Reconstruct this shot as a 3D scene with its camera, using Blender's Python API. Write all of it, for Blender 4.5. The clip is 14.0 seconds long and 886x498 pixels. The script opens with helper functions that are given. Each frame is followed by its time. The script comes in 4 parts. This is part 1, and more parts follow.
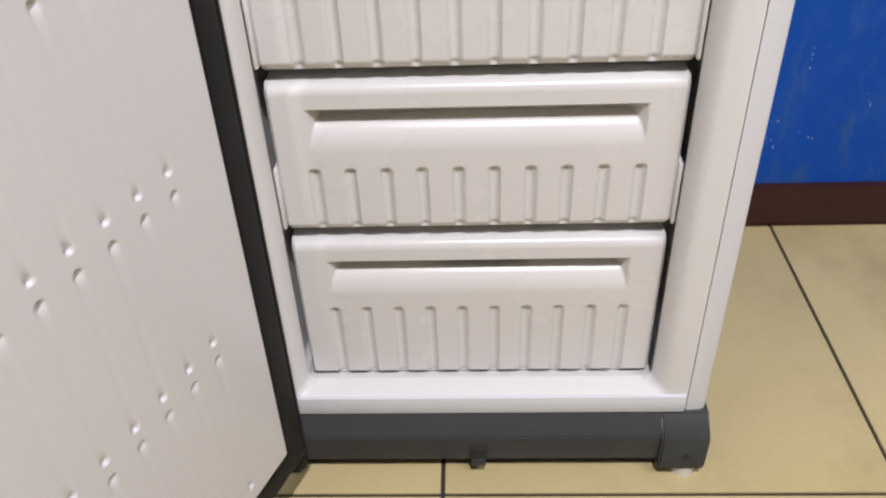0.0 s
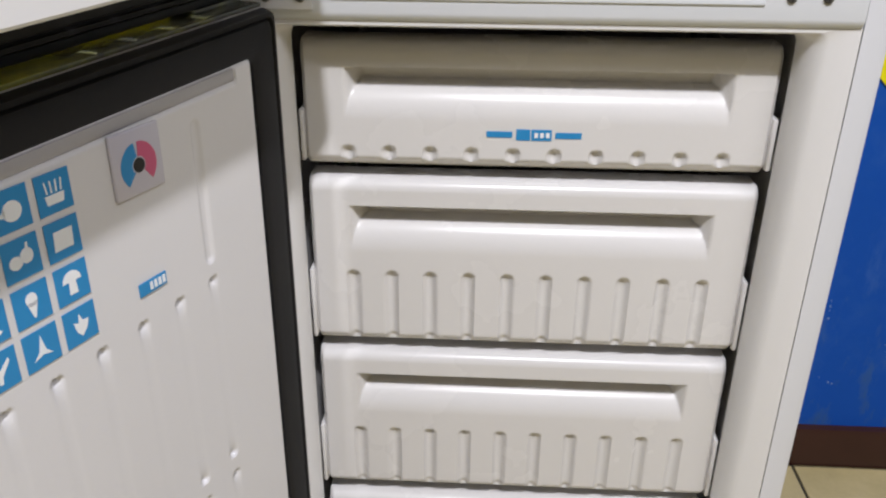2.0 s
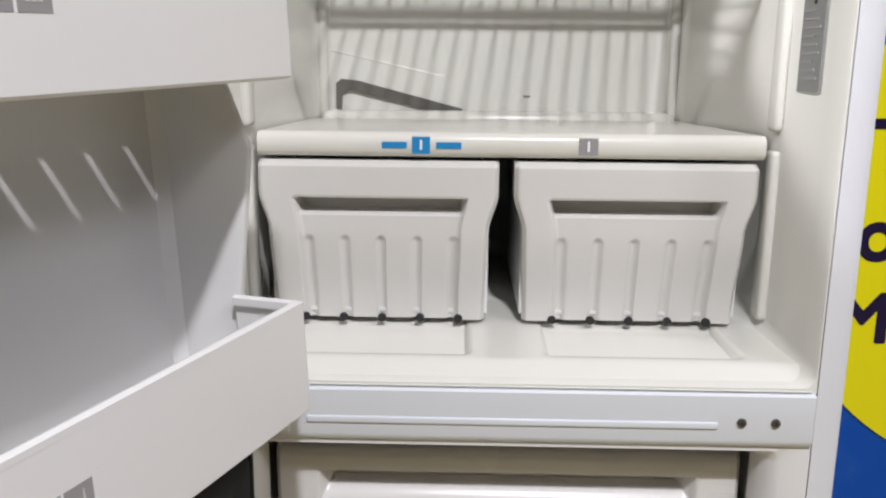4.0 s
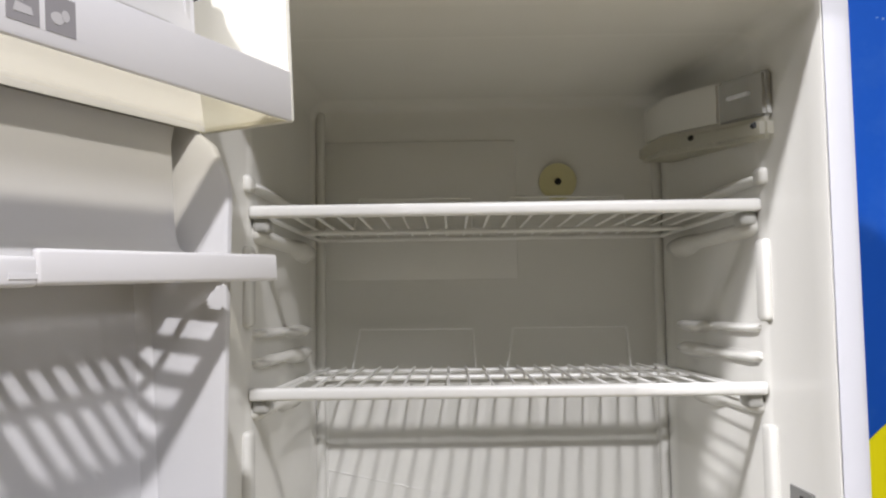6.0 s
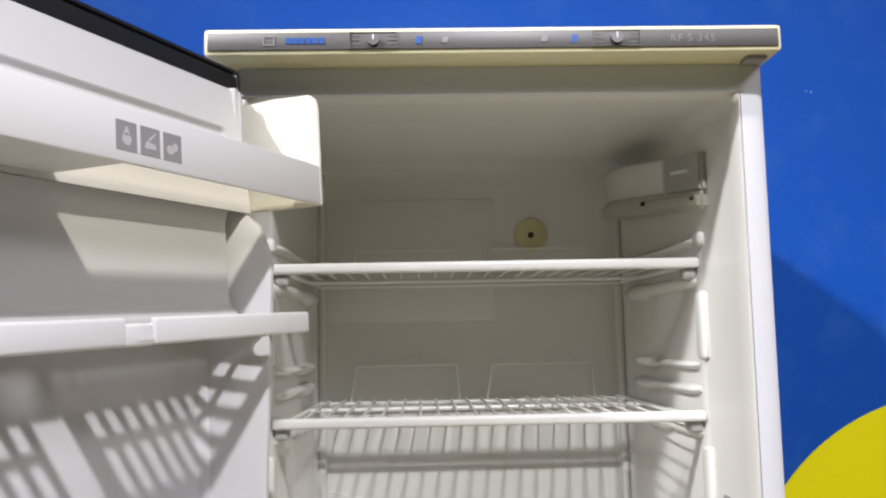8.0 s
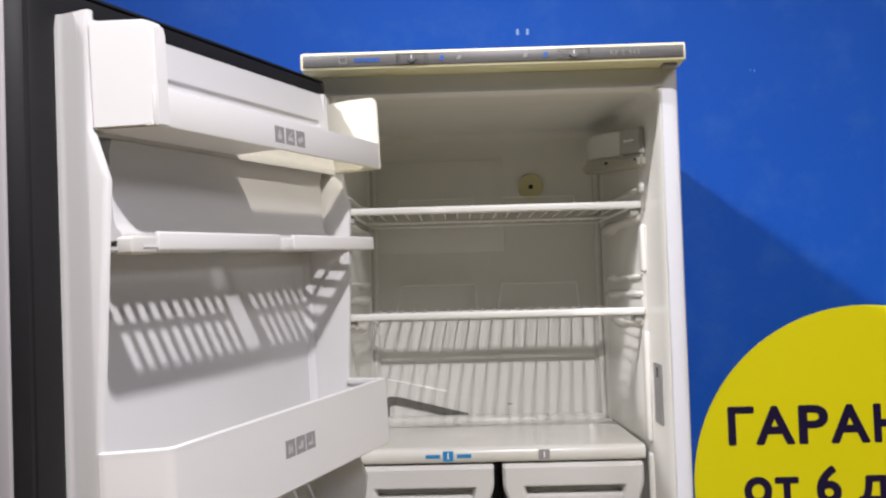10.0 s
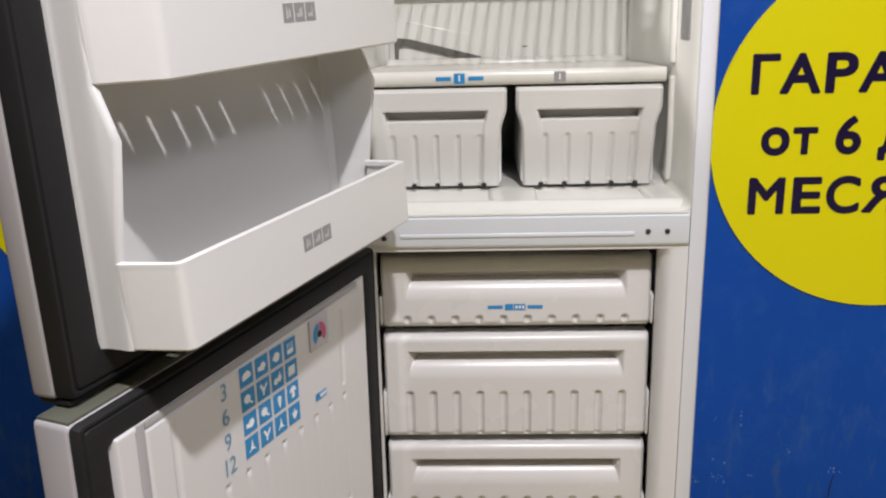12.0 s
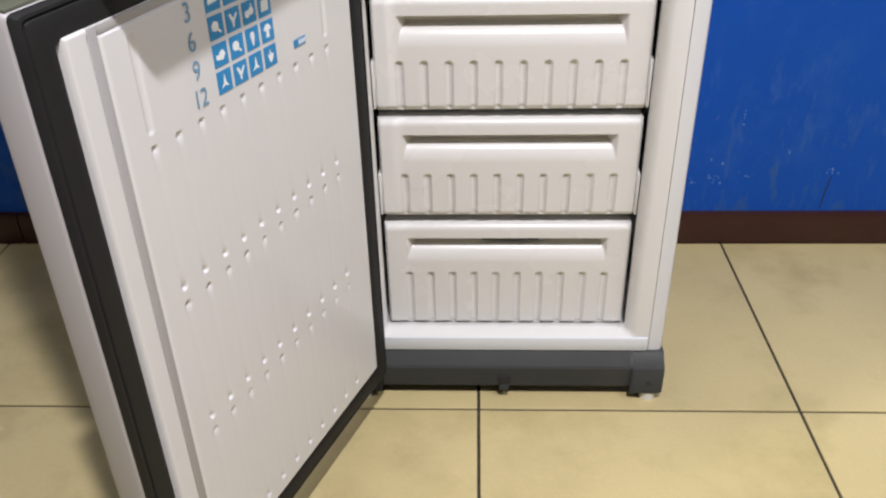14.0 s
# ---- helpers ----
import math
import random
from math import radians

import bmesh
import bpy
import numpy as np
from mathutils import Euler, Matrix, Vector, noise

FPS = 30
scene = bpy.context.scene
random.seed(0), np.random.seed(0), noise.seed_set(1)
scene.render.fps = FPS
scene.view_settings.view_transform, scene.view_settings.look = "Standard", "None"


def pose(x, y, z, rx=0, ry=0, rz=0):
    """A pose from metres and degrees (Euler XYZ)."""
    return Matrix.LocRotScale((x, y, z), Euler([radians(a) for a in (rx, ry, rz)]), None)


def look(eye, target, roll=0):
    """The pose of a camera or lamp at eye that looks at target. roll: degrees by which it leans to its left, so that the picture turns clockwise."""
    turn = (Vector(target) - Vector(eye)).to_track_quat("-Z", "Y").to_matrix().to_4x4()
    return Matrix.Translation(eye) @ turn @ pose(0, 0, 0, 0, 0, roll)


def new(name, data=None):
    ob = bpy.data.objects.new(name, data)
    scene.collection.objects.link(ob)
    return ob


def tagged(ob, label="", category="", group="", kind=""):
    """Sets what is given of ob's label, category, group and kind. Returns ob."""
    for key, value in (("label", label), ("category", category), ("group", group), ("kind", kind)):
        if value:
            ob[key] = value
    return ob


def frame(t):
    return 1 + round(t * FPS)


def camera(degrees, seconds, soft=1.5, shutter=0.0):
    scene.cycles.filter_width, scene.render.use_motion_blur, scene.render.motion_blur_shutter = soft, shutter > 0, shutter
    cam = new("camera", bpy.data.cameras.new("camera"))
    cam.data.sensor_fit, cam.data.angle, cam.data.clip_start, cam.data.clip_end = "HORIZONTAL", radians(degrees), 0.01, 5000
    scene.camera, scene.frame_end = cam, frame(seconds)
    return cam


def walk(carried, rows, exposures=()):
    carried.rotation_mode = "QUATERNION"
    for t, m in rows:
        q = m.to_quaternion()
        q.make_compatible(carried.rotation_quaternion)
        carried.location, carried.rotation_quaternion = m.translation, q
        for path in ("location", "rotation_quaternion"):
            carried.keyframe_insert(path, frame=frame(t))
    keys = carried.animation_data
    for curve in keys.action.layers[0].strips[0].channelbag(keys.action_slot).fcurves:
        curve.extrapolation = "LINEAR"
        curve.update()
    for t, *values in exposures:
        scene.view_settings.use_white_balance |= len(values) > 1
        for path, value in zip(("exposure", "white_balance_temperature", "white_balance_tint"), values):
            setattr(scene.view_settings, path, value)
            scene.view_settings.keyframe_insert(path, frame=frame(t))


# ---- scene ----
cam = camera(56.0, 14.0, soft=2.2)
PATH = [
    (0, (-0.0024, -0.7571, 0.9459), (-0.0801, 0.8386, -0.2573), -2.49),
    (0.5, (-0.0034, -0.7657, 0.9470), (-0.0923, 0.8205, -0.2680), -2.33),
    (1, (-0.0144, -0.7663, 0.9740), (-0.1214, 0.8771, -0.1607), -2.07),
    (1.5, (-0.0294, -0.7509, 1.0191), (-0.1287, 0.9758, 0.0149), -0.61),
    (2, (-0.0484, -0.7371, 1.0677), (-0.1383, 1.0607, 0.1959), 0.44),
    (2.5, (-0.0589, -0.7215, 1.1119), (-0.1392, 1.1337, 0.3690), 0.64),
    (4.8, (-0.0414, -0.7043, 1.3624), (-0.0785, 1.2823, 1.1338), 0.50),
    (5, (-0.0436, -0.7101, 1.3903), (-0.0844, 1.2821, 1.2182), 0.43),
    (5.5, (-0.0558, -0.7136, 1.4485), (-0.0767, 1.2861, 1.4178), 0.28),
    (6, (-0.0561, -0.7151, 1.5147), (-0.0734, 1.2800, 1.6527), -0.79),
    (6.5, (-0.0570, -0.7371, 1.5615), (-0.0725, 1.2401, 1.8625), -1.21),
    (7, (-0.0570, -0.7534, 1.5896), (-0.0709, 1.2153, 1.9417), -1.41),
    (7.5, (-0.0632, -0.7611, 1.5766), (-0.0520, 1.2171, 1.8711), -1.32),
    (7.7, (-0.0794, -0.7961, 1.5550), (-0.0237, 1.1882, 1.7987), -1.06),
    (9.8, (-0.0653, -1.3393, 1.4858), (-0.1021, 0.6561, 1.6162), -1.40),
    (10, (-0.0623, -1.3296, 1.4737), (-0.0970, 0.6677, 1.5716), -1.49),
    (10.5, (-0.0606, -1.3042, 1.4204), (-0.1203, 0.6927, 1.3256), -0.83),
    (11, (-0.0645, -1.2919, 1.3658), (-0.1339, 0.6892, 1.1001), -0.74),
    (11.5, (-0.0658, -1.2898, 1.3257), (-0.1448, 0.6716, 0.9427), -1.22),
    (12, (-0.0647, -1.2784, 1.2832), (-0.1431, 0.6476, 0.7499), -1.41),
    (12.3, (-0.0627, -1.2764, 1.2545), (-0.1409, 0.6200, 0.6238), -1.60),
    (12.5, (-0.0560, -1.2760, 1.2401), (-0.1344, 0.5988, 0.5481), -1.70),
    (13, (-0.0522, -1.2773, 1.1908), (-0.1238, 0.5328, 0.3431), -1.27),
    (13.1, (-0.0564, -1.2684, 1.1784), (-0.1219, 0.5278, 0.3013), -1.29),
    (13.5, (-0.0540, -1.2782, 1.1451), (-0.1236, 0.4634, 0.1642), -1.05),
    (14, (-0.0557, -1.2630, 1.1184), (-0.1359, 0.4327, 0.0610), -1.43),
]
EXPOSURES = [(0, 0.36, 6550, 10), (1.5, 0.3, 6450, 7), (2.5, 0.12, 6400, 7), (5, -0.02, 6500, 8), (5.5, -0.04, 6500, 8), (6, -0.1, 6450, 9), (6.5, -0.15, 6450, 9), (7.5, -0.12, 6450, 9), (10, -0.18, 6600, 10), (11.5, 0.0, 6700, 8), (12.5, 0.04, 6650, 8), (13.5, 0.4, 6600, 7), (14, 0.4, 6600, 7)]
walk(cam, [(t, look(eye, target, roll)) for t, eye, target, roll in PATH], EXPOSURES)

# ---- world and lights ----
ROOM_X, ROOM_BACK, ROOM_FRONT, ROOM_TOP = 3.2, 0.575, -5.0, 3.7

world = bpy.data.worlds.new("room_world")
scene.world = world
world.use_nodes = True
world.node_tree.nodes["Background"].inputs["Color"].default_value = (0.9, 0.95, 1.0, 1)
world.node_tree.nodes["Background"].inputs["Strength"].default_value = 0.004


def ceiling_lamp(x, y, z, watts, size, colour, aim=None, spread=180):
    data = bpy.data.lights.new("ceiling_tube", "AREA")
    data.shape, data.size, data.size_y, data.energy, data.color = "RECTANGLE", size, size, watts, colour
    ob = new("ceiling_tube", data)
    data.spread = radians(spread)
    ob.matrix_world = look((x, y, z), aim) if aim else pose(x, y, z)
    return ob


LAMP_WHITE = (1.0, 0.965, 1.03)
ceiling_lamp(0.22, -1.52, 2.94, 65, 0.09, LAMP_WHITE)
ceiling_lamp(-2.06, -1.40, 3.60, 8.5, 0.16, LAMP_WHITE, (0.45, 0.45, 1.5), 46)
ceiling_lamp(1.45, -1.50, 2.94, 33, 0.8, LAMP_WHITE)
ceiling_lamp(-1.30, -1.45, 2.94, 10, 0.6, LAMP_WHITE)


# ---- materials ----
def node_material(name, colour, rough=0.5, metal=0.0, spread=0.06, scale=9.0, fine=160.0, bump=0.02, blotch=None,
                  blotch_amount=0.0, blotch_scale=4.0, coat=0.0, transmission=0.0, ior=1.45, per_object=0.0, shine=0.5):
    """A surface with broad tone changes, fine grain in tone and relief, and optional blotches for stains and painted
    reflections.
    """
    m = bpy.data.materials.new(name)
    m.use_nodes = True
    nt = m.node_tree
    n, l = nt.nodes, nt.links
    b = n["Principled BSDF"]
    b.inputs["Metallic"].default_value = metal
    b.inputs["IOR"].default_value = ior
    b.inputs["Specular IOR Level"].default_value = shine
    b.inputs["Coat Weight"].default_value = coat
    b.inputs["Coat Roughness"].default_value = 0.12
    b.inputs["Transmission Weight"].default_value = transmission
    co = n.new("ShaderNodeTexCoord")
    big = n.new("ShaderNodeTexNoise")
    big.inputs["Scale"].default_value, big.inputs["Detail"].default_value = scale, 4
    small = n.new("ShaderNodeTexNoise")
    small.inputs["Scale"].default_value, small.inputs["Detail"].default_value = fine, 3
    where = co.outputs["Object"]
    if per_object:
        info = n.new("ShaderNodeObjectInfo")
        far, shift = n.new("ShaderNodeVectorMath"), n.new("ShaderNodeVectorMath")
        far.operation, shift.operation = "SCALE", "ADD"
        far.inputs[0].default_value = (61.0, 37.0, 0.0)
        l.new(info.outputs["Random"], far.inputs["Scale"])
        l.new(where, shift.inputs[0])
        l.new(far.outputs[0], shift.inputs[1])
        where = shift.outputs[0]
    l.new(where, big.inputs["Vector"])
    l.new(where, small.inputs["Vector"])
    mix = n.new("ShaderNodeMix")
    mix.data_type = "RGBA"
    mix.inputs["A"].default_value = (*[c * (1 - spread) for c in colour], 1)
    mix.inputs["B"].default_value = (*[min(1, c * (1 + spread)) for c in colour], 1)
    add = n.new("ShaderNodeMath")
    add.operation = "MULTIPLY_ADD"
    add.inputs[1].default_value = 0.35
    l.new(small.outputs["Fac"], add.inputs[0])
    scaled = n.new("ShaderNodeMath")
    scaled.operation = "MULTIPLY"
    scaled.inputs[1].default_value = 0.65
    l.new(big.outputs["Fac"], scaled.inputs[0])
    l.new(scaled.outputs[0], add.inputs[2])
    l.new(add.outputs[0], mix.inputs["Factor"])
    out = mix.outputs["Result"]
    if per_object:
        rng = n.new("ShaderNodeMapRange")
        rng.inputs["To Min"].default_value, rng.inputs["To Max"].default_value = 1 - per_object, 1 + per_object
        l.new(info.outputs["Random"], rng.inputs["Value"])
        hsv = n.new("ShaderNodeHueSaturation")
        l.new(out, hsv.inputs["Color"])
        l.new(rng.outputs["Result"], hsv.inputs["Value"])
        out = hsv.outputs["Color"]
    if blotch:
        spot = n.new("ShaderNodeTexNoise")
        spot.inputs["Scale"].default_value, spot.inputs["Detail"].default_value = blotch_scale, 8
        spot.inputs["Roughness"].default_value = 0.65
        l.new(where, spot.inputs["Vector"])
        ramp = n.new("ShaderNodeMapRange")
        ramp.inputs["From Min"].default_value, ramp.inputs["From Max"].default_value = 0.5, 0.72
        ramp.inputs["To Max"].default_value = blotch_amount
        l.new(spot.outputs["Fac"], ramp.inputs["Value"])
        stain = n.new("ShaderNodeMix")
        stain.data_type = "RGBA"
        l.new(ramp.outputs["Result"], stain.inputs["Factor"])
        l.new(out, stain.inputs["A"])
        stain.inputs["B"].default_value = (*blotch, 1)
        out = stain.outputs["Result"]
    l.new(out, b.inputs["Base Color"])
    rr = n.new("ShaderNodeMapRange")
    rr.inputs["To Min"].default_value, rr.inputs["To Max"].default_value = rough * 0.85, min(1, rough * 1.15)
    l.new(big.outputs["Fac"], rr.inputs["Value"])
    l.new(rr.outputs["Result"], b.inputs["Roughness"])
    if bump:
        bp = n.new("ShaderNodeBump")
        bp.inputs["Strength"].default_value, bp.inputs["Distance"].default_value = bump, 0.002
        l.new(small.outputs["Fac"], bp.inputs["Height"])
        l.new(bp.outputs["Normal"], b.inputs["Normal"])
    return m


ENAMEL = node_material("white_enamel", (0.655, 0.668, 0.70), 0.32, spread=0.02, bump=0.03, fine=300, coat=0.2)
# the door's white enamel darkened: shade of its end face put into the colour
DOOR_SKIN = node_material("darkened_white_door_enamel", (0.41, 0.395, 0.41), 0.42, spread=0.03, bump=0.03, fine=300)
FREEZER_LINER = node_material("freezer_liner_plastic", (0.70, 0.695, 0.69), 0.34, spread=0.025, bump=0.02)
LINER = node_material("white_liner_plastic", (0.70, 0.695, 0.645), 0.24, spread=0.025, bump=0.02, blotch=(0.6, 0.57, 0.47), blotch_amount=0.12)
DRAWER = node_material("drawer_plastic", (0.665, 0.655, 0.645), 0.27, spread=0.025, bump=0.03, fine=240)
DOOR_PANEL = node_material("door_panel_plastic", (0.665, 0.66, 0.67), 0.24, spread=0.02, bump=0.03, fine=240)
LINING = node_material("door_lining_plastic", (0.655, 0.652, 0.645), 0.42, spread=0.02, bump=0.03, fine=240)
BIN = node_material("door_bin_plastic", (0.725, 0.72, 0.71), 0.33, spread=0.02, bump=0.02)
CRISPER = node_material("vegetable_drawer_plastic", (0.63, 0.62, 0.59), 0.33, spread=0.03, bump=0.02)
SHELF_PLATE = node_material("stained_shelf_plastic", (0.69, 0.68, 0.625), 0.24, spread=0.03, bump=0.02, blotch=(0.58, 0.55, 0.42), blotch_amount=0.35, blotch_scale=5)
CREAM = node_material("yellowed_cream_plastic", (0.78, 0.76, 0.50), 0.4, spread=0.05, bump=0.02, blotch=(0.5, 0.46, 0.25), blotch_amount=0.2)
def half_clear(name, colour, share):
    """Thin plastic that lets part of the light straight through."""
    m = node_material(name, colour, 0.4, spread=0.03)
    n, l = m.node_tree.nodes, m.node_tree.links
    clear, mix = n.new("ShaderNodeBsdfTransparent"), n.new("ShaderNodeMixShader")
    clear.inputs["Color"].default_value = (0.98, 0.96, 0.88, 1)
    mix.inputs["Fac"].default_value = share
    milky, body = n.new("ShaderNodeBsdfTranslucent"), n.new("ShaderNodeMixShader")
    milky.inputs["Color"].default_value = (*colour, 1)
    body.inputs["Fac"].default_value = 0.7
    l.new(n["Principled BSDF"].outputs[0], body.inputs[1])
    l.new(milky.outputs[0], body.inputs[2])
    l.new(body.outputs[0], mix.inputs[1])
    l.new(clear.outputs[0], mix.inputs[2])
    l.new(mix.outputs[0], n["Material Output"].inputs["Surface"])
    return m


CLEAR_CREAM = half_clear("cream_half_clear_plastic", (0.97, 0.96, 0.88), 0.92)
TRANSLUCENT = node_material("cream_translucent_plastic", (0.74, 0.725, 0.63), 0.40, spread=0.03, transmission=0.12)
GASKET = node_material("grey_rubber_gasket", (0.013, 0.013, 0.014), 0.6, spread=0.2, bump=0.05, blotch=(0.04, 0.04, 0.04), blotch_amount=0.2, shine=0.3)
CROSSBAR = node_material("painted_crossbar_steel", (0.66, 0.69, 0.73), 0.35, spread=0.02, bump=0.03, coat=0.2)
PLINTH = node_material("grey_plinth_plastic", (0.044, 0.047, 0.048), 0.40, spread=0.08, bump=0.04, blotch=(0.25, 0.24, 0.2), blotch_amount=0.12, shine=0.22)
SILVER = node_material("brushed_silver_strip", (0.115, 0.112, 0.108), 0.45, metal=0.35, spread=0.06, fine=220)
CHROME = node_material("screw_steel", (0.55, 0.54, 0.52), 0.25, metal=1.0, spread=0.1)
DULL_STEEL = node_material("dull_screw_steel", (0.16, 0.155, 0.15), 0.35, metal=0.8, spread=0.2)
DARK = node_material("dark_slot", (0.02, 0.02, 0.02), 0.7, spread=0.2)
WIRE = node_material("white_coated_wire", (0.78, 0.78, 0.74), 0.35, spread=0.03)
GUIDE = node_material("grey_shelf_holder_plastic", (0.42, 0.42, 0.39), 0.3, spread=0.04, transmission=0.0)
BLUE_INK = node_material("blue_print", (0.022, 0.235, 0.52), 0.4, spread=0.03)
WHITE_INK = node_material("white_print", (0.8, 0.82, 0.84), 0.4, spread=0.02)
DEEP_INK = node_material("deep_blue_print", (0.015, 0.085, 0.34), 0.4, spread=0.05)
PALE_INK = node_material("pale_grey_print", (0.22, 0.22, 0.21), 0.45, spread=0.05)
NUMERAL_INK = node_material("greyish_blue_print", (0.17, 0.32, 0.46), 0.4, spread=0.05)
LIGHT_GREY_INK = node_material("light_grey_print", (0.52, 0.51, 0.50), 0.45, spread=0.04)
CHANNEL_GREY = node_material("shaded_channel_grey", (0.36, 0.35, 0.352), 0.4, spread=0.06)
CLEAR_LILAC = node_material("clear_lilac_plastic", (0.53, 0.515, 0.58), 0.12, spread=0.03)
DARK_GREY = node_material("dark_grey_plastic", (0.13, 0.125, 0.11), 0.5, spread=0.1)
GREY_INK = node_material("grey_print", (0.29, 0.28, 0.28), 0.45, spread=0.04)
RED_INK = node_material("red_print", (0.55, 0.10, 0.20), 0.4, spread=0.05)
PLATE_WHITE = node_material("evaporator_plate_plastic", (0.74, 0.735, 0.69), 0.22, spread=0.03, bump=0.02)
SHELL = half_clear("milky_shell_plastic", (0.76, 0.75, 0.68), 0.12)
DISC = node_material("pale_yellow_foam", (0.62, 0.58, 0.32), 0.6, spread=0.08)
PLATE = node_material("rating_plate_foil", (0.27, 0.27, 0.26), 0.4, metal=0.4, spread=0.08)
COVER = node_material("smoky_lamp_cover", (0.60, 0.60, 0.56), 0.25, spread=0.05, transmission=0.35)
WALL_BLUE = node_material("blue_wall_paint", (0.0095, 0.080, 0.42), 0.55, spread=0.10, scale=2.2, fine=70, bump=0.06,
                          blotch=(0.05, 0.15, 0.46), blotch_amount=0.30, blotch_scale=9, shine=0.12)
def smear(m, colour, low, high, amount):
    """Upright rub marks and grime between two heights of a wall."""
    n, l = m.node_tree.nodes, m.node_tree.links
    b = n["Principled BSDF"]
    under = b.inputs["Base Color"].links[0].from_socket
    co, stretch, noise = n.new("ShaderNodeTexCoord"), n.new("ShaderNodeMapping"), n.new("ShaderNodeTexNoise")
    stretch.inputs["Scale"].default_value = (26, 26, 8)
    noise.inputs["Scale"].default_value, noise.inputs["Detail"].default_value, noise.inputs["Roughness"].default_value = 1.0, 9, 0.68
    l.new(co.outputs["Object"], stretch.inputs["Vector"])
    l.new(stretch.outputs[0], noise.inputs["Vector"])
    cut = n.new("ShaderNodeMapRange")
    cut.inputs["From Min"].default_value, cut.inputs["From Max"].default_value, cut.inputs["To Max"].default_value = 0.53, 0.80, amount
    l.new(noise.outputs["Fac"], cut.inputs["Value"])
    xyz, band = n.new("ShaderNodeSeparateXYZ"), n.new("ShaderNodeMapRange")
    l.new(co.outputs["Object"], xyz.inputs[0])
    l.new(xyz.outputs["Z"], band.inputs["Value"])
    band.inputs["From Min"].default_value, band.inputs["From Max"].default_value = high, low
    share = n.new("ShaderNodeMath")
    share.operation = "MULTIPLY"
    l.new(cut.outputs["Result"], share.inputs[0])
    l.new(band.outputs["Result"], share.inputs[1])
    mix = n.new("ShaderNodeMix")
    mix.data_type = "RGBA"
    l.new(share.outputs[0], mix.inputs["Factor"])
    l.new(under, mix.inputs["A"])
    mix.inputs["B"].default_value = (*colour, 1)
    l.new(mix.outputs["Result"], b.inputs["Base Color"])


smear(WALL_BLUE, (0.14, 0.27, 0.52), 0.18, 0.60, 0.55)
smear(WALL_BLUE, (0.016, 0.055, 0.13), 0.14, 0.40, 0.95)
# unseen walls and ceiling, kept dark so that less light bounces back
WALL_PLAIN = node_material("dark_unseen_wall", (0.05, 0.05, 0.053), 0.6, spread=0.04, scale=2, fine=60, bump=0.05)
CEILING = node_material("dark_unseen_ceiling", (0.15, 0.15, 0.15), 0.8, spread=0.03, scale=2, fine=50)
CAP_DARK = node_material("dark_end_cap_plastic", (0.02, 0.02, 0.02), 0.6, spread=0.2, shine=0.3)
# yellow blotches paint the yellow sign's reflection onto the grey cap
CAP_GREY = node_material("grey_end_cap_plastic", (0.11, 0.115, 0.09), 0.25, spread=0.1, blotch=(0.40, 0.40, 0.06), blotch_amount=0.9, blotch_scale=9)
TAPE = node_material("pale_blue_tape", (0.22, 0.36, 0.58), 0.5, spread=0.1)
SCUFF = node_material("pale_scuff", (0.16, 0.27, 0.50), 0.7, spread=0.3, scale=40)
YELLOW = node_material("yellow_vinyl", (0.86, 0.78, 0.004), 0.4, spread=0.03, scale=5)
NAVY = node_material("dark_violet_vinyl", (0.010, 0.004, 0.040), 0.4, spread=0.05)
SKIRTING = node_material("brown_skirting", (0.042, 0.015, 0.011), 0.35, spread=0.25, scale=12, fine=90, bump=0.08, blotch=(0.10, 0.06, 0.045), blotch_amount=0.2)
TILE = node_material("beige_floor_tile", (0.56, 0.465, 0.24), 0.26, spread=0.15, scale=3.5, fine=120, bump=0.02,
                     blotch=(0.33, 0.27, 0.12), blotch_amount=0.6, blotch_scale=3, per_object=0.05)
GROUT = node_material("dark_grout", (0.035, 0.03, 0.022), 0.9, spread=0.2)


# ---- mesh helpers ----
def finish(bm, name, mats, sharp=35):
    bmesh.ops.recalc_face_normals(bm, faces=bm.faces[:])
    me = bpy.data.meshes.new(name)
    bm.to_mesh(me)
    bm.free()
    for m in (mats if isinstance(mats, (list, tuple)) else [mats]):
        me.materials.append(m)
    me.polygons.foreach_set("use_smooth", [True] * len(me.polygons))
    me.set_sharp_from_angle(angle=radians(sharp))
    return me


def part(name, bm, material, parent, label="", sharp=35):
    ob = new(name, finish(bm, name, material, sharp))
    ob.parent = parent
    if label:
        tagged(ob, label)
    return ob


def thing(name, label, category, m=None, group="", kind=""):
    ob = new(name)
    ob.empty_display_size = 0.05
    if m is not None:
        ob.matrix_world = m
    return tagged(ob, label, category, group, kind)


def solid(name, bm, material, label, category="", group="", kind="", sharp=35):
    return tagged(new(name, finish(bm, name, material, sharp)), label, category, group, kind)


def box(bm, x0, x1, y0, y1, z0, z1, bevel=0.0, seg=2, mat=0):
    vs = [bm.verts.new((x, y, z)) for x in (x0, x1) for y in (y0, y1) for z in (z0, z1)]
    idx = [(0, 1, 3, 2), (4, 6, 7, 5), (0, 4, 5, 1), (2, 3, 7, 6), (0, 2, 6, 4), (1, 5, 7, 3)]
    fs = [bm.faces.new([vs[i] for i in f]) for f in idx]
    for f in fs:
        f.material_index = mat
    if bevel:
        es = list({e for f in fs for e in f.edges})
        res = bmesh.ops.bevel(bm, geom=es, offset=bevel, segments=seg, affect="EDGES", profile=0.5)
        for f in res["faces"]:
            f.material_index = mat
    return bm


def boxes(*args, bevel=0.0, seg=2):
    bm = bmesh.new()
    for a in args:
        box(bm, *a, bevel=bevel, seg=seg)
    return bm


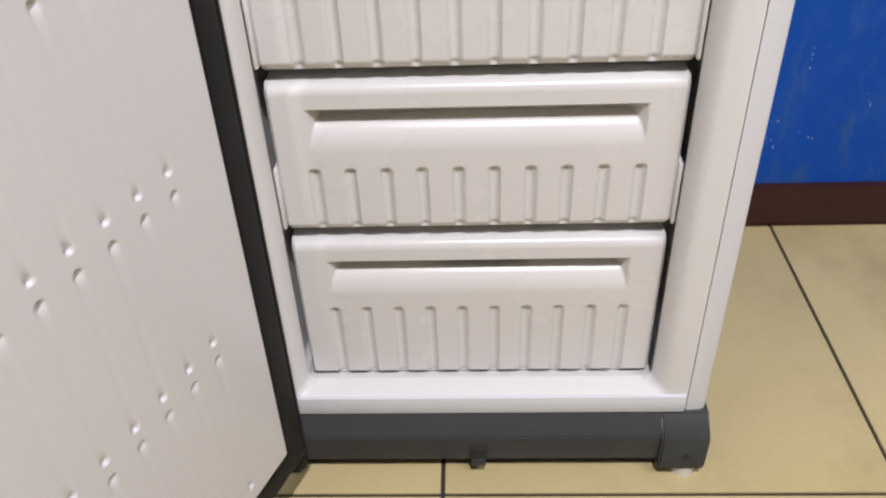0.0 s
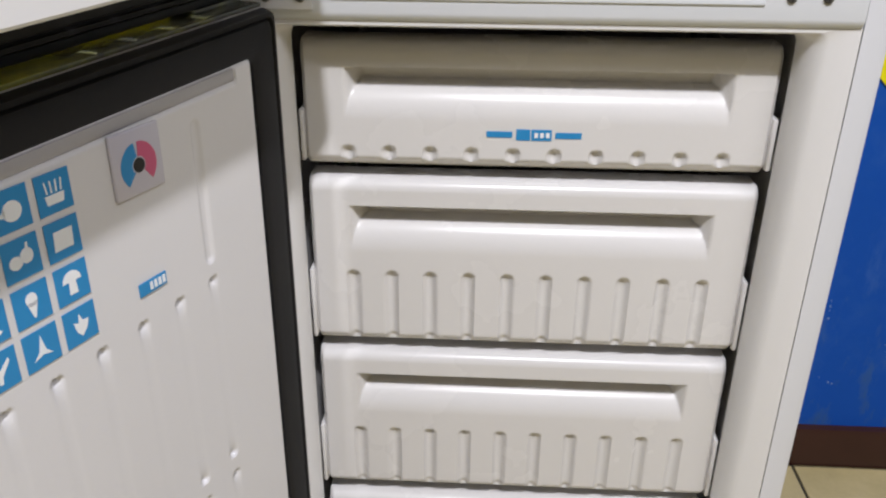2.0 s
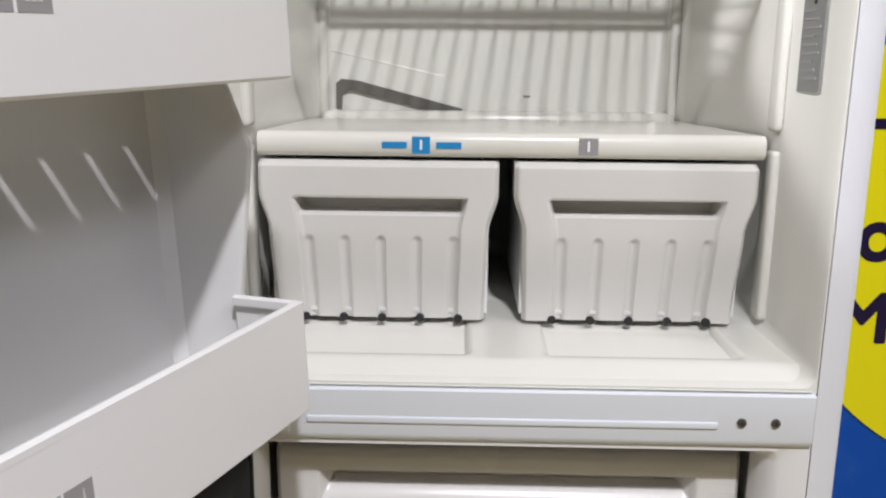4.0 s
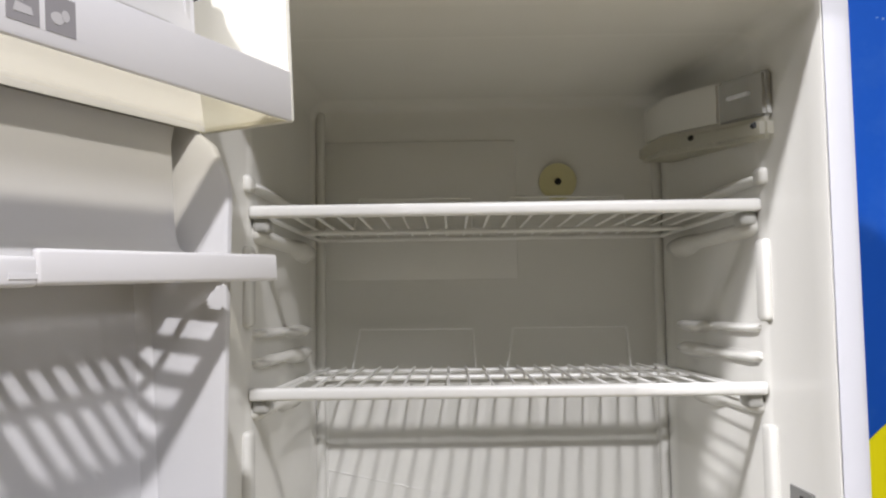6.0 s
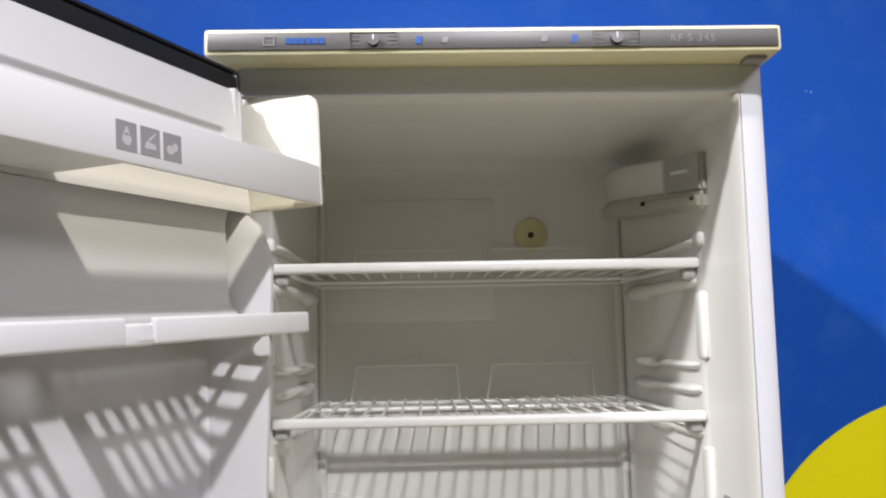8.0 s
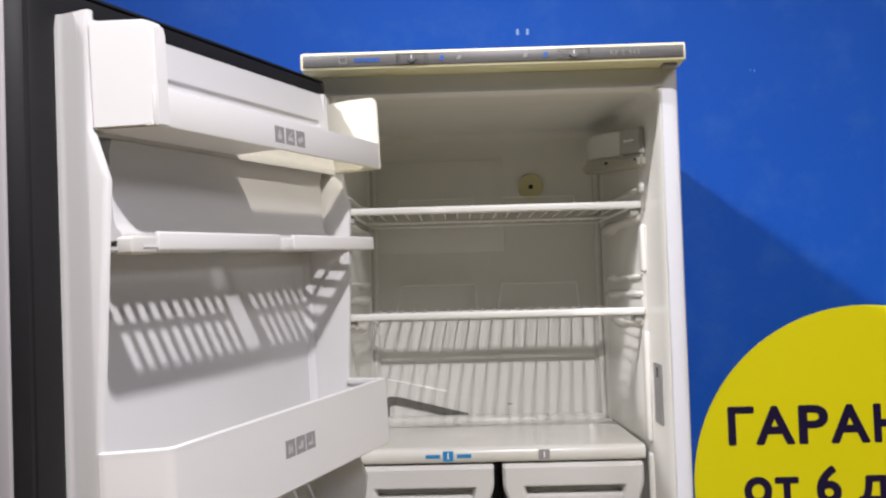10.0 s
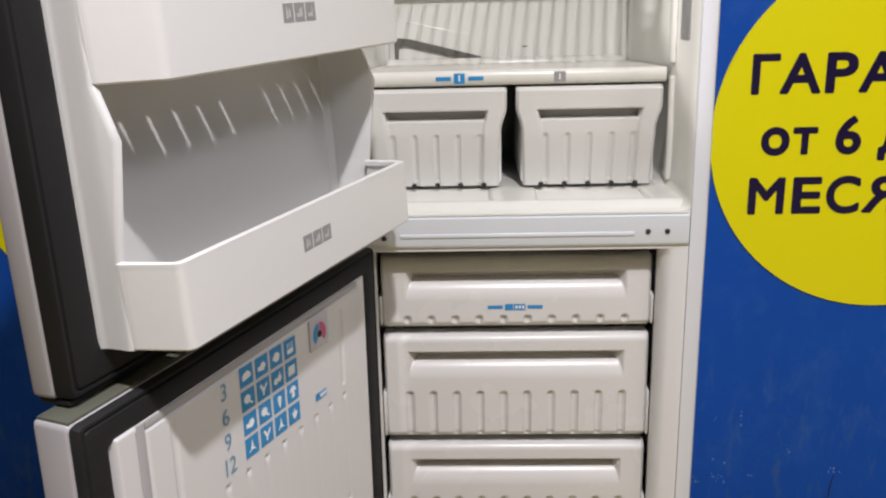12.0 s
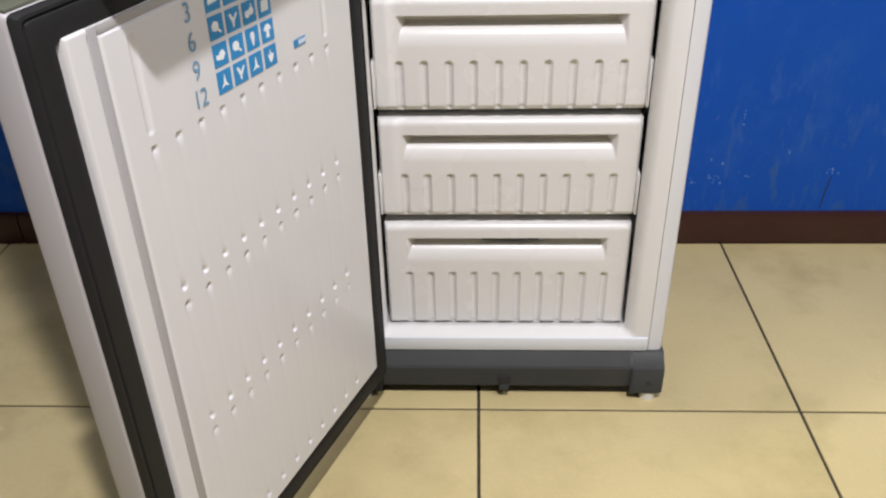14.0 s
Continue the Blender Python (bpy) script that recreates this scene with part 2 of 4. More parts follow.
def prism(bm, poly, z0, z1, mat=0, axes="xyz"):
    """A straight prism of the polygon, along the last axis."""
    def at(a, b, c):
        d = dict(zip(axes, (a, b, c)))
        return (d["x"], d["y"], d["z"])
    lo = [bm.verts.new(at(a, b, z0)) for a, b in poly]
    hi = [bm.verts.new(at(a, b, z1)) for a, b in poly]
    k = len(poly)
    fs = [bm.faces.new(lo[::-1]), bm.faces.new(hi)]
    fs += [bm.faces.new((lo[i], lo[(i + 1) % k], hi[(i + 1) % k], hi[i])) for i in range(k)]
    for f in fs:
        f.material_index = mat
    return fs


def rod(bm, a, b, r, n=8, mat=0):
    a, b = Vector(a), Vector(b)
    q = (b - a).to_track_quat("Z", "Y").to_matrix()
    rings = []
    for p in (a, b):
        rings.append([bm.verts.new(p + q @ Vector((r * math.cos(2 * math.pi * i / n), r * math.sin(2 * math.pi * i / n), 0))) for i in range(n)])
    for i in range(n):
        bm.faces.new((rings[0][i], rings[0][(i + 1) % n], rings[1][(i + 1) % n], rings[1][i])).material_index = mat
    bm.faces.new(rings[0][::-1]).material_index = mat
    bm.faces.new(rings[1]).material_index = mat


def disc(bm, c, r, depth, axis="y", n=24, mat=0, sx=1.0):
    """A round plate with its axis along y (or z), from c towards minus the axis."""
    pts = [(r * sx * math.cos(2 * math.pi * i / n), r * math.sin(2 * math.pi * i / n)) for i in range(n)]
    if axis == "y":
        prism(bm, [(c[0] + p, c[2] + q) for p, q in pts], c[1] - depth, c[1], mat, "xzy")
    else:
        prism(bm, [(c[0] + p, c[1] + q) for p, q in pts], c[2] - depth, c[2], mat, "xyz")


def rounded_rect(x0, x1, z0, z1, r, n=6):
    pts = []
    for cx, cz, a0 in ((x1 - r, z1 - r, 0), (x0 + r, z1 - r, 90), (x0 + r, z0 + r, 180), (x1 - r, z0 + r, 270)):
        for i in range(n + 1):
            a = radians(a0 + 90 * i / n)
            pts.append((cx + r * math.cos(a), cz + r * math.sin(a)))
    return pts


def loft(bm, sections, cap_last=True, mat=0):
    """Rounded rectangles (y, x0, x1, z0, z1, r) joined one to the next, as an open tray along y."""
    rings = [[bm.verts.new((x, y, z)) for x, z in rounded_rect(x0, x1, z0, z1, r)] for y, x0, x1, z0, z1, r in sections]
    for a, b in zip(rings, rings[1:]):
        k = len(a)
        for i in range(k):
            bm.faces.new((a[i], a[(i + 1) % k], b[(i + 1) % k], b[i])).material_index = mat
    if cap_last:
        bm.faces.new(rings[-1]).material_index = mat
    return rings


def relief(bm, x0, x1, z0, z1, nx, nz, depth, back, edges=True):
    """A sheet facing minus y (y = depth(x, z)) with sides that run back to y = back."""
    grid = []
    for j in range(nz + 1):
        z = z0 + (z1 - z0) * j / nz
        grid.append([bm.verts.new((x0 + (x1 - x0) * i / nx, depth(x0 + (x1 - x0) * i / nx, z), z)) for i in range(nx + 1)])
    for j in range(nz):
        for i in range(nx):
            bm.faces.new((grid[j][i], grid[j][i + 1], grid[j + 1][i + 1], grid[j + 1][i]))
    if edges:
        rim = [grid[0][i] for i in range(nx + 1)] + [grid[j][nx] for j in range(1, nz + 1)]
        rim += [grid[nz][i] for i in range(nx - 1, -1, -1)] + [grid[j][0] for j in range(nz - 1, 0, -1)]
        rear = [bm.verts.new((v.co.x, back, v.co.z)) for v in rim]
        k = len(rim)
        for i in range(k):
            bm.faces.new((rim[i], rim[(i + 1) % k], rear[(i + 1) % k], rear[i]))
        bm.faces.new(rear)
    return grid


def smooth(a, b, v):
    t = min(1.0, max(0.0, (v - a) / (b - a)))
    return t * t * (3 - 2 * t)


def letters(name, text, size, m, material, parent=None, weight=0.0, depth=0.0008, label="", space=1.0, width=1.0):
    """Raised letters; their baseline's left end stands at the pose's origin."""
    cu = bpy.data.curves.new(name, "FONT")
    cu.body, cu.size, cu.extrude, cu.bevel_depth, cu.bevel_resolution, cu.space_character = text, size, depth, weight, 1, space
    ob = new(name + "_curve", cu)
    dg = bpy.context.evaluated_depsgraph_get()
    dg.update()
    me = bpy.data.meshes.new_from_object(ob.evaluated_get(dg))
    bpy.data.objects.remove(ob)
    bpy.data.curves.remove(cu)
    me.materials.clear()
    me.materials.append(material)
    me.transform(Matrix.Diagonal((width, 1, 0.3, 1)))
    out = new(name, me)
    if parent is not None:
        out.parent = parent
    out.matrix_local = m
    if label:
        tagged(out, label)
    return out


# ---- the room ----
bm = boxes((-ROOM_X, ROOM_X, ROOM_BACK, ROOM_BACK + 0.2, -0.1, ROOM_TOP + 0.1))
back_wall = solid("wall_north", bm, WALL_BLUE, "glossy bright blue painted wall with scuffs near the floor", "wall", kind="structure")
solid("wall_west", boxes((-ROOM_X - 0.2, -ROOM_X, ROOM_FRONT, ROOM_BACK, -0.1, ROOM_TOP + 0.1)), WALL_PLAIN, "unseen plain wall closing the room, darkened to cut bounced light", "wall", kind="structure")
solid("wall_east", boxes((ROOM_X, ROOM_X + 0.2, ROOM_FRONT, ROOM_BACK, -0.1, ROOM_TOP + 0.1)), WALL_PLAIN, "unseen plain wall closing the room, darkened to cut bounced light", "wall", kind="structure")
solid("wall_south", boxes((-ROOM_X - 0.2, ROOM_X + 0.2, ROOM_FRONT - 0.2, ROOM_FRONT, -0.1, ROOM_TOP + 0.1)), WALL_PLAIN, "unseen plain wall closing the room, darkened to cut bounced light", "wall", kind="structure")
solid("ceiling", boxes((-ROOM_X, ROOM_X, ROOM_FRONT, ROOM_BACK, ROOM_TOP, ROOM_TOP + 0.1)), CEILING, "unseen plain ceiling, darkened to cut bounced light", "ceiling", kind="structure")
floor = solid("floor", boxes((-ROOM_X, ROOM_X, ROOM_FRONT, ROOM_BACK, -0.1, -0.004)), GROUT, "floor of large beige glazed tiles with dark joints", "floor", kind="structure")
for x0, x1 in ((-ROOM_X, -1.24), (-1.236, ROOM_X)):
    bm = bmesh.new()
    prism(bm, [(ROOM_BACK, 0.0), (ROOM_BACK - 0.016, 0.0), (ROOM_BACK - 0.016, 0.070), (ROOM_BACK - 0.012, 0.082), (ROOM_BACK, 0.085)], x0, x1, 0, "yzx")
    solid("baseboard", bm, SKIRTING, "dark brown skirting along the blue wall", "baseboard", kind="structure")


# bold capitals: drawn from, mirrored, advance, left and right bearing, foot and head (in parts of the type size)
GLYPHS = {
    "Г": ("Г", False, 0.583, 0.073, 0.02, 0.0, 0.716), "А": ("A", False, 0.722, 0.0, 0.0, 0.0, 0.716), "Р": ("P", False, 0.667, 0.073, 0.04, 0.0, 0.716),
    "Н": ("H", False, 0.722, 0.073, 0.073, 0.0, 0.716), "Т": ("T", False, 0.611, 0.021, 0.021, 0.0, 0.716), "И": ("N", True, 0.722, 0.073, 0.073, 0.0, 0.716),
    "Я": ("R", True, 0.722, 0.01, 0.073, 0.0, 0.716), "М": ("M", False, 0.833, 0.073, 0.073, 0.0, 0.716), "Е": ("E", False, 0.667, 0.073, 0.045, 0.0, 0.716),
    "С": ("C", False, 0.722, 0.046, 0.04, -0.012, 0.728), "Ц": ("Ц", False, 0.741, 0.073, 0.0, -0.17, 0.716), "В": ("B", False, 0.722, 0.073, 0.05, 0.0, 0.716),
    "о": ("o", False, 0.611, 0.04, 0.04, -0.012, 0.531), "т": ("т", False, 0.490, 0.015, 0.015, 0.0, 0.519), "д": ("д", False, 0.640, 0.005, 0.005, -0.135, 0.519),
    "6": ("6", False, 0.556, 0.04, 0.04, -0.012, 0.716), " ": (None, False, 0.278, 0, 0, 0, 0)}


def bold_line(text, x, z, size, parent):
    """A line of heavy letters; each glyph is laid several times round its own outline to thicken the strokes."""
    for ch in text:
        whole = bmesh.new()
        source, mirrored, step, left, right, foot, head = GLYPHS[ch]
        if source:
            cu = bpy.data.curves.new("glyph", "FONT")
            cu.body, cu.extrude = source, 0.004
            ob = new("glyph", cu)
            dg = bpy.context.evaluated_depsgraph_get()
            dg.update()
            me = bpy.data.meshes.new_from_object(ob.evaluated_get(dg))
            bpy.data.objects.remove(ob)
            bpy.data.curves.remove(cu)
            co = np.array([v.co for v in me.vertices])
            lo, hi = co.min(axis=0), co.max(axis=0)
            r = 0.028
            w, h = step - left - right - 2 * r, head - foot - 2 * r
            for k in range(17):
                a, rr = 2 * math.pi * k / 16, r if k < 16 else 0.0
                start = len(whole.verts)
                whole.from_mesh(me)
                whole.verts.ensure_lookup_table()
                for v in whole.verts[start:]:
                    f = (v.co.x - lo[0]) / (hi[0] - lo[0])
                    f = 1 - f if mirrored else f
                    g = (v.co.y - lo[1]) / (hi[1] - lo[1])
                    v.co = (x + size * (left + r + w * f + rr * math.cos(a)), -0.0036 - 0.00003 * k - v.co.z * 0.1, z + size * (foot + r + h * g + rr * math.sin(a)))
            bpy.data.meshes.remove(me)
            part("letter", whole, NAVY, parent, "dark violet letter")
        x += step * size


def warranty_sign(cx, cz, readable=True):
    sign = thing("wall_sign", "round yellow vinyl sign with dark violet lettering on wall" if readable else "round yellow vinyl sign half hidden behind the open doors", "sign", pose(cx, ROOM_BACK - 0.001, cz), "wall signs")
    bm = bmesh.new()
    disc(bm, (0, 0, 0), 0.3965, 0.003, n=96)
    part("round_sheet", bm, YELLOW, sign, "yellow vinyl disc")
    for text, x, z, size in (("ГАРАНТИЯ", -0.326, 0.089, 0.1205), ("от 6 до", -0.2915, -0.0435, 0.1165), ("МЕСЯЦЕВ", -0.3145, -0.177, 0.1165)):
        if readable:
            bold_line(text, x, z, size, sign)
    if not readable:
        for x0, z0, count in ((-0.266, 0.112, 7), (-0.300, 0.002, 8), (-0.200, -0.108, 5)):
            for k in range(count):
                part("text_bar", boxes((x0 + 0.076 * k, x0 + 0.076 * k + 0.062, -0.0040, -0.0028, z0, z0 + 0.080)), NAVY, sign)
    return sign


warranty_sign(0.8515, 1.0190)
warranty_sign(-0.857, 1.0190, False)


# scuffs on the paint near the floor, a hairline crack and two small tape marks
rng = random.Random(4)
for gx, gz, count in ((0.40, 0.175, 7), (0.46, 0.170, 5), (0.52, 0.175, 8), (0.53, 0.215, 2), (0.60, 0.178, 4), (0.51, 0.335, 2), (0.57, 0.325, 4), (0.68, 0.25, 4), (0.80, 0.20, 5), (0.95, 0.24, 4), (-0.575, 2.255, 3), (-0.557, 2.207, 3), (-0.20, 2.16, 2), (0.62, 1.95, 2)):
    for k in range(count):
        cx, cz = gx + rng.gauss(0, 0.010), gz + rng.gauss(0, 0.008)
        ln, ht = rng.uniform(0.0006, 0.0022), rng.uniform(0.001, 0.004)
        bm = bmesh.new()
        disc(bm, (cx, ROOM_BACK + 0.0005, cz), ht, 0.0008, n=7, sx=ln / ht)
        part("wall_scuff", bm, SCUFF, back_wall)
bm = bmesh.new()
prism(bm, [(0.792, 0.092), (0.795, 0.092), (0.801, 0.150), (0.806, 0.182), (0.804, 0.182), (0.798, 0.150)], ROOM_BACK - 0.0006, ROOM_BACK + 0.0004, 0, "xzy")
part("paint_crack", bm, DARK, back_wall)
for x in (0.087, 0.110):
    part("tape_mark", boxes((x, x + 0.006, ROOM_BACK - 0.0008, ROOM_BACK + 0.0002, 2.058, 2.072)), TAPE, back_wall)

# ---- the refrigerator ----
fridge = thing("refrigerator", "tall white refrigerator with yellowed top, both doors open", "refrigerator", pose(0, 0, 0))
FW, FBACK = 0.300, 0.545
# steel case: side panels with a folded front edge, and the back
for s, nm in ((-1, "side_panel"), (1, "side_panel")):
    bm = bmesh.new()
    a, b = sorted((s * FW, s * (FW - 0.014)))
    box(bm, a, b, 0.010, FBACK, 0.104, 1.819, 0.002)
    poly = [(s * FW, 0.012), (s * (FW - 0.004), 0.003), (s * (FW - 0.010), 0.0), (s * 0.2715, -0.001), (s * 0.2715, 0.012)]
    prism(bm, poly if s > 0 else poly[::-1], 0.104, 1.819)
    part(nm, bm, ENAMEL, fridge, "white enamelled steel side")
part("back_panel", boxes((-0.285, 0.285, 0.535, FBACK, 0.11, 1.815)), ENAMEL, fridge)

# fridge compartment
bm = bmesh.new()
loft(bm, [(-0.001, -0.2705, 0.2705, 0.977, 1.810, 0.006), (-0.001, -0.2695, 0.2695, 0.986, 1.792, 0.012), (0.006, -0.2680, 0.2680, 0.988, 1.788, 0.018),
          (0.030, -0.2672, 0.2672, 0.990, 1.788, 0.020), (0.128, -0.2655, 0.2655, 0.993, 1.793, 0.022), (0.134, -0.2635, 0.2635, 0.994, 1.794, 0.022),
          (0.138, -0.2620, 0.2620, 0.995, 1.794, 0.022), (0.146, -0.2610, 0.2610, 0.997, 1.795, 0.022), (0.440, -0.2520, 0.2520, 1.004, 1.808, 0.026),
          (0.478, -0.2500, 0.2500, 1.010, 1.808, 0.028), (0.488, -0.2420, 0.2420, 1.020, 1.800, 0.032)])
liner = part("fridge_liner", bm, LINER, fridge, "white moulded plastic inner lining, yellowish at the bottom", 50)

# compartment floor: a raised front and middle, sunken trays left and right
bm = bmesh.new()


def floor_height(x, y):
    z = 0.9835 + 0.0155 * smooth(-0.002, 0.030, y)
    for c in (-0.1285, 0.1265):
        half = 0.093 - 0.03 * max(0, y - 0.04)
        inside = smooth(half, half - 0.008, abs(x - c)) * smooth(0.038, 0.050, y)
        z -= 0.011 * inside
    return z


NX, NY = 130, 70
sheet = [[bm.verts.new((-0.266 + 0.532 * i / NX, -0.003 + 0.33 * j / NY, floor_height(-0.266 + 0.532 * i / NX, -0.003 + 0.33 * j / NY))) for i in range(NX + 1)] for j in range(NY + 1)]
for j in range(NY):
    for i in range(NX):
        bm.faces.new((sheet[j][i], sheet[j][i + 1], sheet[j + 1][i + 1], sheet[j + 1][i]))
part("compartment_floor", bm, LINER, fridge, "white moulded floor with two sunken trays", 60)

# back ledge and drain bead
bm = bmesh.new()
box(bm, -0.244, 0.244, 0.452, 0.492, 1.178, 1.204, 0.012, 4)
part("rear_ledge", bm, LINER, fridge)
bm = bmesh.new()
rod(bm, (-0.242, 0.4885, 1.287), (-0.11, 0.4890, 1.258), 0.0017)
rod(bm, (-0.11, 0.4890, 1.258), (0.042, 0.4897, 1.227), 0.0014)
rod(bm, (0.042, 0.4897, 1.227), (0.236, 0.4893, 1.281), 0.0014)
part("drain_bead", bm, LINER, fridge)
part("drain_slot", boxes((0.037, 0.047, 0.4868, 0.4885, 1.2225, 1.2255), bevel=0.0005), GREY_INK, fridge)
for s in (-1, 1):
    bm = bmesh.new()
    rod(bm, (s * 0.236, 0.4875, 1.205), (s * 0.236, 0.4875, 1.395), 0.0026)
    part("wall_bead", bm, LINER, fridge)

# dark tapering wedge low on the back wall
bm = bmesh.new()
prism(bm, [(-0.226, 1.199), (-0.226, 1.240), (-0.218, 1.246), (-0.196, 1.244), (-0.048, 1.206), (-0.048, 1.200), (-0.100, 1.205), (-0.205, 1.230), (-0.217, 1.226), (-0.219, 1.199)], 0.4835, 0.4885, 0, "xzy")
part("drain_flap", bm, DARK_GREY, fridge, "dark grey slanting wedge on the back wall")

# ledges for the shelves on both side walls, and their upright beads
def ledge(s, z, y0, y1, thick):
    """A rounded rail along a side wall that swells into a pocket at its rear end."""
    bm = bmesh.new()
    stations = [(y0, 0.55), (y0 + 0.008, 0.9), (y0 + 0.03, 1.0), (y1 - 0.11, 1.0), (y1 - 0.085, 1.45), (y1 - 0.03, 1.6), (y1 - 0.006, 1.2), (y1, 0.6)]
    rings = []
    for y, k in stations:
        wall = 0.2655 - 0.026 * (y - 0.13)
        ring = []
        for i in range(13):
            a = math.pi * i / 12
            ring.append(bm.verts.new((s * (wall + 0.004 - (0.006 + 0.013 * min(k, 1.25)) * math.sin(a)), y, z + thick * k * math.cos(a) - 0.004 * (k - 1))))
        rings.append(ring)
    for p, q in zip(rings, rings[1:]):
        for i in range(12):
            bm.faces.new((p[i], p[i + 1], q[i + 1], q[i]))
    bm.faces.new(rings[0])
    bm.faces.new(rings[-1][::-1])
    return bm


for s in (-1, 1):
    for z, y1, thick in ((1.641, 0.40, 0.0065), (1.592, 0.435, 0.0100), (1.488, 0.40, 0.0055), (1.458, 0.405, 0.0070), (1.407, 0.36, 0.0090)):
        part("shelf_ledge", ledge(s, z, 0.143, y1, thick), LINER, fridge, "moulded shelf ledge on the side wall", 60)
    for z0, z1 in ((1.01, 1.184), (1.203, 1.392), (1.496, 1.579), (1.634, 1.652)):
        bm = bmesh.new()
        a, b = sorted((s * 0.2575, s * 0.2680))
        box(bm, a, b, 0.122, 0.148, z0, z1, 0.005, 3)
        part("corner_bead", bm, LINER, fridge)
    bm = bmesh.new()
    a, b = sorted((s * 0.236, s * 0.250))
    box(bm, a, b, 0.476, 0.489, 1.19, 1.80, 0.006, 3)
    part("rear_corner_bead", bm, LINER, fridge)

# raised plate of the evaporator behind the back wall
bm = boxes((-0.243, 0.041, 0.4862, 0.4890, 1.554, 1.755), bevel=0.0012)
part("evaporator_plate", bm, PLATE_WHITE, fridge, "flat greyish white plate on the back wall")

# thermostat and lamp housing, rising a little towards the rear
def housing_block(plan, z0, z1, bevel):
    bm = bmesh.new()
    prism(bm, plan, z0, z1)
    bmesh.ops.bevel(bm, geom=bm.edges[:], offset=bevel, segments=2, affect="EDGES")
    for v in bm.verts:
        v.co.z += 0.10 * (v.co.y - 0.10)
    return bm


bm = housing_block([(0.2405, 0.192), (0.208, 0.300), (0.214, 0.42), (0.262, 0.43), (0.264, 0.192)], 1.699, 1.748, 0.003)
housing = part("thermostat_housing", bm, LINER, fridge, "white thermostat and lamp housing")
part("lamp_cover", housing_block([(0.257, 0.102), (0.2405, 0.1915), (0.264, 0.1915), (0.2665, 0.102)], 1.699, 1.746, 0.003), COVER, housing, "smoky plastic lamp cover")
part("lower_shell", housing_block([(0.253, 0.098), (0.236, 0.194), (0.199, 0.300), (0.206, 0.425), (0.262, 0.435), (0.2665, 0.098)], 1.676, 1.6985, 0.005), SHELL, housing, "cream half-clear lower shell")
part("slot_cover", housing_block([(0.2490, 0.125), (0.2415, 0.168), (0.2460, 0.168), (0.2535, 0.125)], 1.7235, 1.7275, 0.0006), WHITE_INK, housing)
for y, x in ((0.115, 0.2500), (0.235, 0.2215)):
    bm = bmesh.new()
    disc(bm, (x, y, 1.690 + 0.1 * (y - 0.1)), 0.003, 0.006, n=10)
    part("screw_hole", bm, DARK, housing)

bm = bmesh.new()
disc(bm, (0.101, 0.4885, 1.693), 0.027, 0.006, n=28)
foam = part("foam_plug", bm, DISC, fridge, "pale yellow round foam plug")
bm = bmesh.new()
disc(bm, (0.101, 0.483, 1.693), 0.005, 0.002, n=12)
part("sensor_hole", bm, DARK, foam)

bm = bmesh.new()
box(bm, 0.2640, 0.2675, 0.046, 0.095, 1.243, 1.342)
plate = part("rating_plate", bm, PLATE, fridge, "silver rating plate with tiny unreadable lines")
for i in range(9):
    bm = bmesh.new()
    ln = 0.036 - 0.012 * ((i * 7) % 3) / 2
    box(bm, 0.2634, 0.2642, 0.089 - ln, 0.089, 1.254 + i * 0.0075, 1.2562 + i * 0.0075)
    part("print_line", bm, GREY_INK, plate)
part("dark_mark", boxes((0.2632, 0.2642, 0.066, 0.071, 1.320, 1.336)), DARK, plate)

# top with the control strip
bm = boxes((-0.3005, 0.3005, -0.047, FBACK, 1.8205, 1.8490), bevel=0.004)
top = part("top_cover", bm, CREAM, fridge, "yellowed cream plastic top cover")
part("top_hinge_block", boxes((0.268, 0.290, -0.034, -0.012, 1.8155, 1.8210), bevel=0.002), GREY_INK, fridge)
part("upper_rail", boxes((-0.2712, 0.2712, -0.004, 0.004, 1.7900, 1.8203), bevel=0.001), CROSSBAR, fridge, "greyish white upper rail")
strip = part("control_strip", boxes((-0.296, 0.296, -0.0490, -0.046, 1.8252, 1.8438), bevel=0.0006), SILVER, top, "silver control strip with blue marks")
YS = -0.0496
for x in (-0.149, 0.150):
    part("strip_joint", boxes((x - 0.0006, x + 0.0006, YS - 0.0004, YS + 0.001, 1.8245, 1.844)), DARK, top)
for i in range(6):
    part("printed_mark", boxes((-0.2155 + i * 0.0068, -0.2103 + i * 0.0068, YS - 0.0004, YS + 0.001, 1.8312, 1.8375)), DEEP_INK, top, "blue printed mark")
part("logo_mark", boxes((-0.239, -0.2375, YS - 0.0004, YS + 0.001, 1.8295, 1.8395), (-0.2285, -0.227, YS - 0.0004, YS + 0.001, 1.8295, 1.8395), (-0.2375, -0.2285, YS - 0.0004, YS + 0.001, 1.8295, 1.8310), (-0.2375, -0.2285, YS - 0.0004, YS + 0.001, 1.8380, 1.8395)), PALE_INK, top, "pale square printed frame")
for x, m, w, h in ((-0.079, DEEP_INK, 0.006, 0.008), (-0.052, PALE_INK, 0.006, 0.006), (0.051, PALE_INK, 0.006, 0.006), (0.082, DEEP_INK, 0.006, 0.008)):
    bm = bmesh.new()
    prism(bm, [(x - w / 2 - 0.001, 1.8343 - h / 2), (x + w / 2 - 0.001, 1.8343 - h / 2), (x + w / 2 + 0.001, 1.8343 + h / 2), (x - w / 2 + 0.001, 1.8343 + h / 2)], YS - 0.0004, YS + 0.001, 0, "xzy")
    part("indicator", bm, m, top)
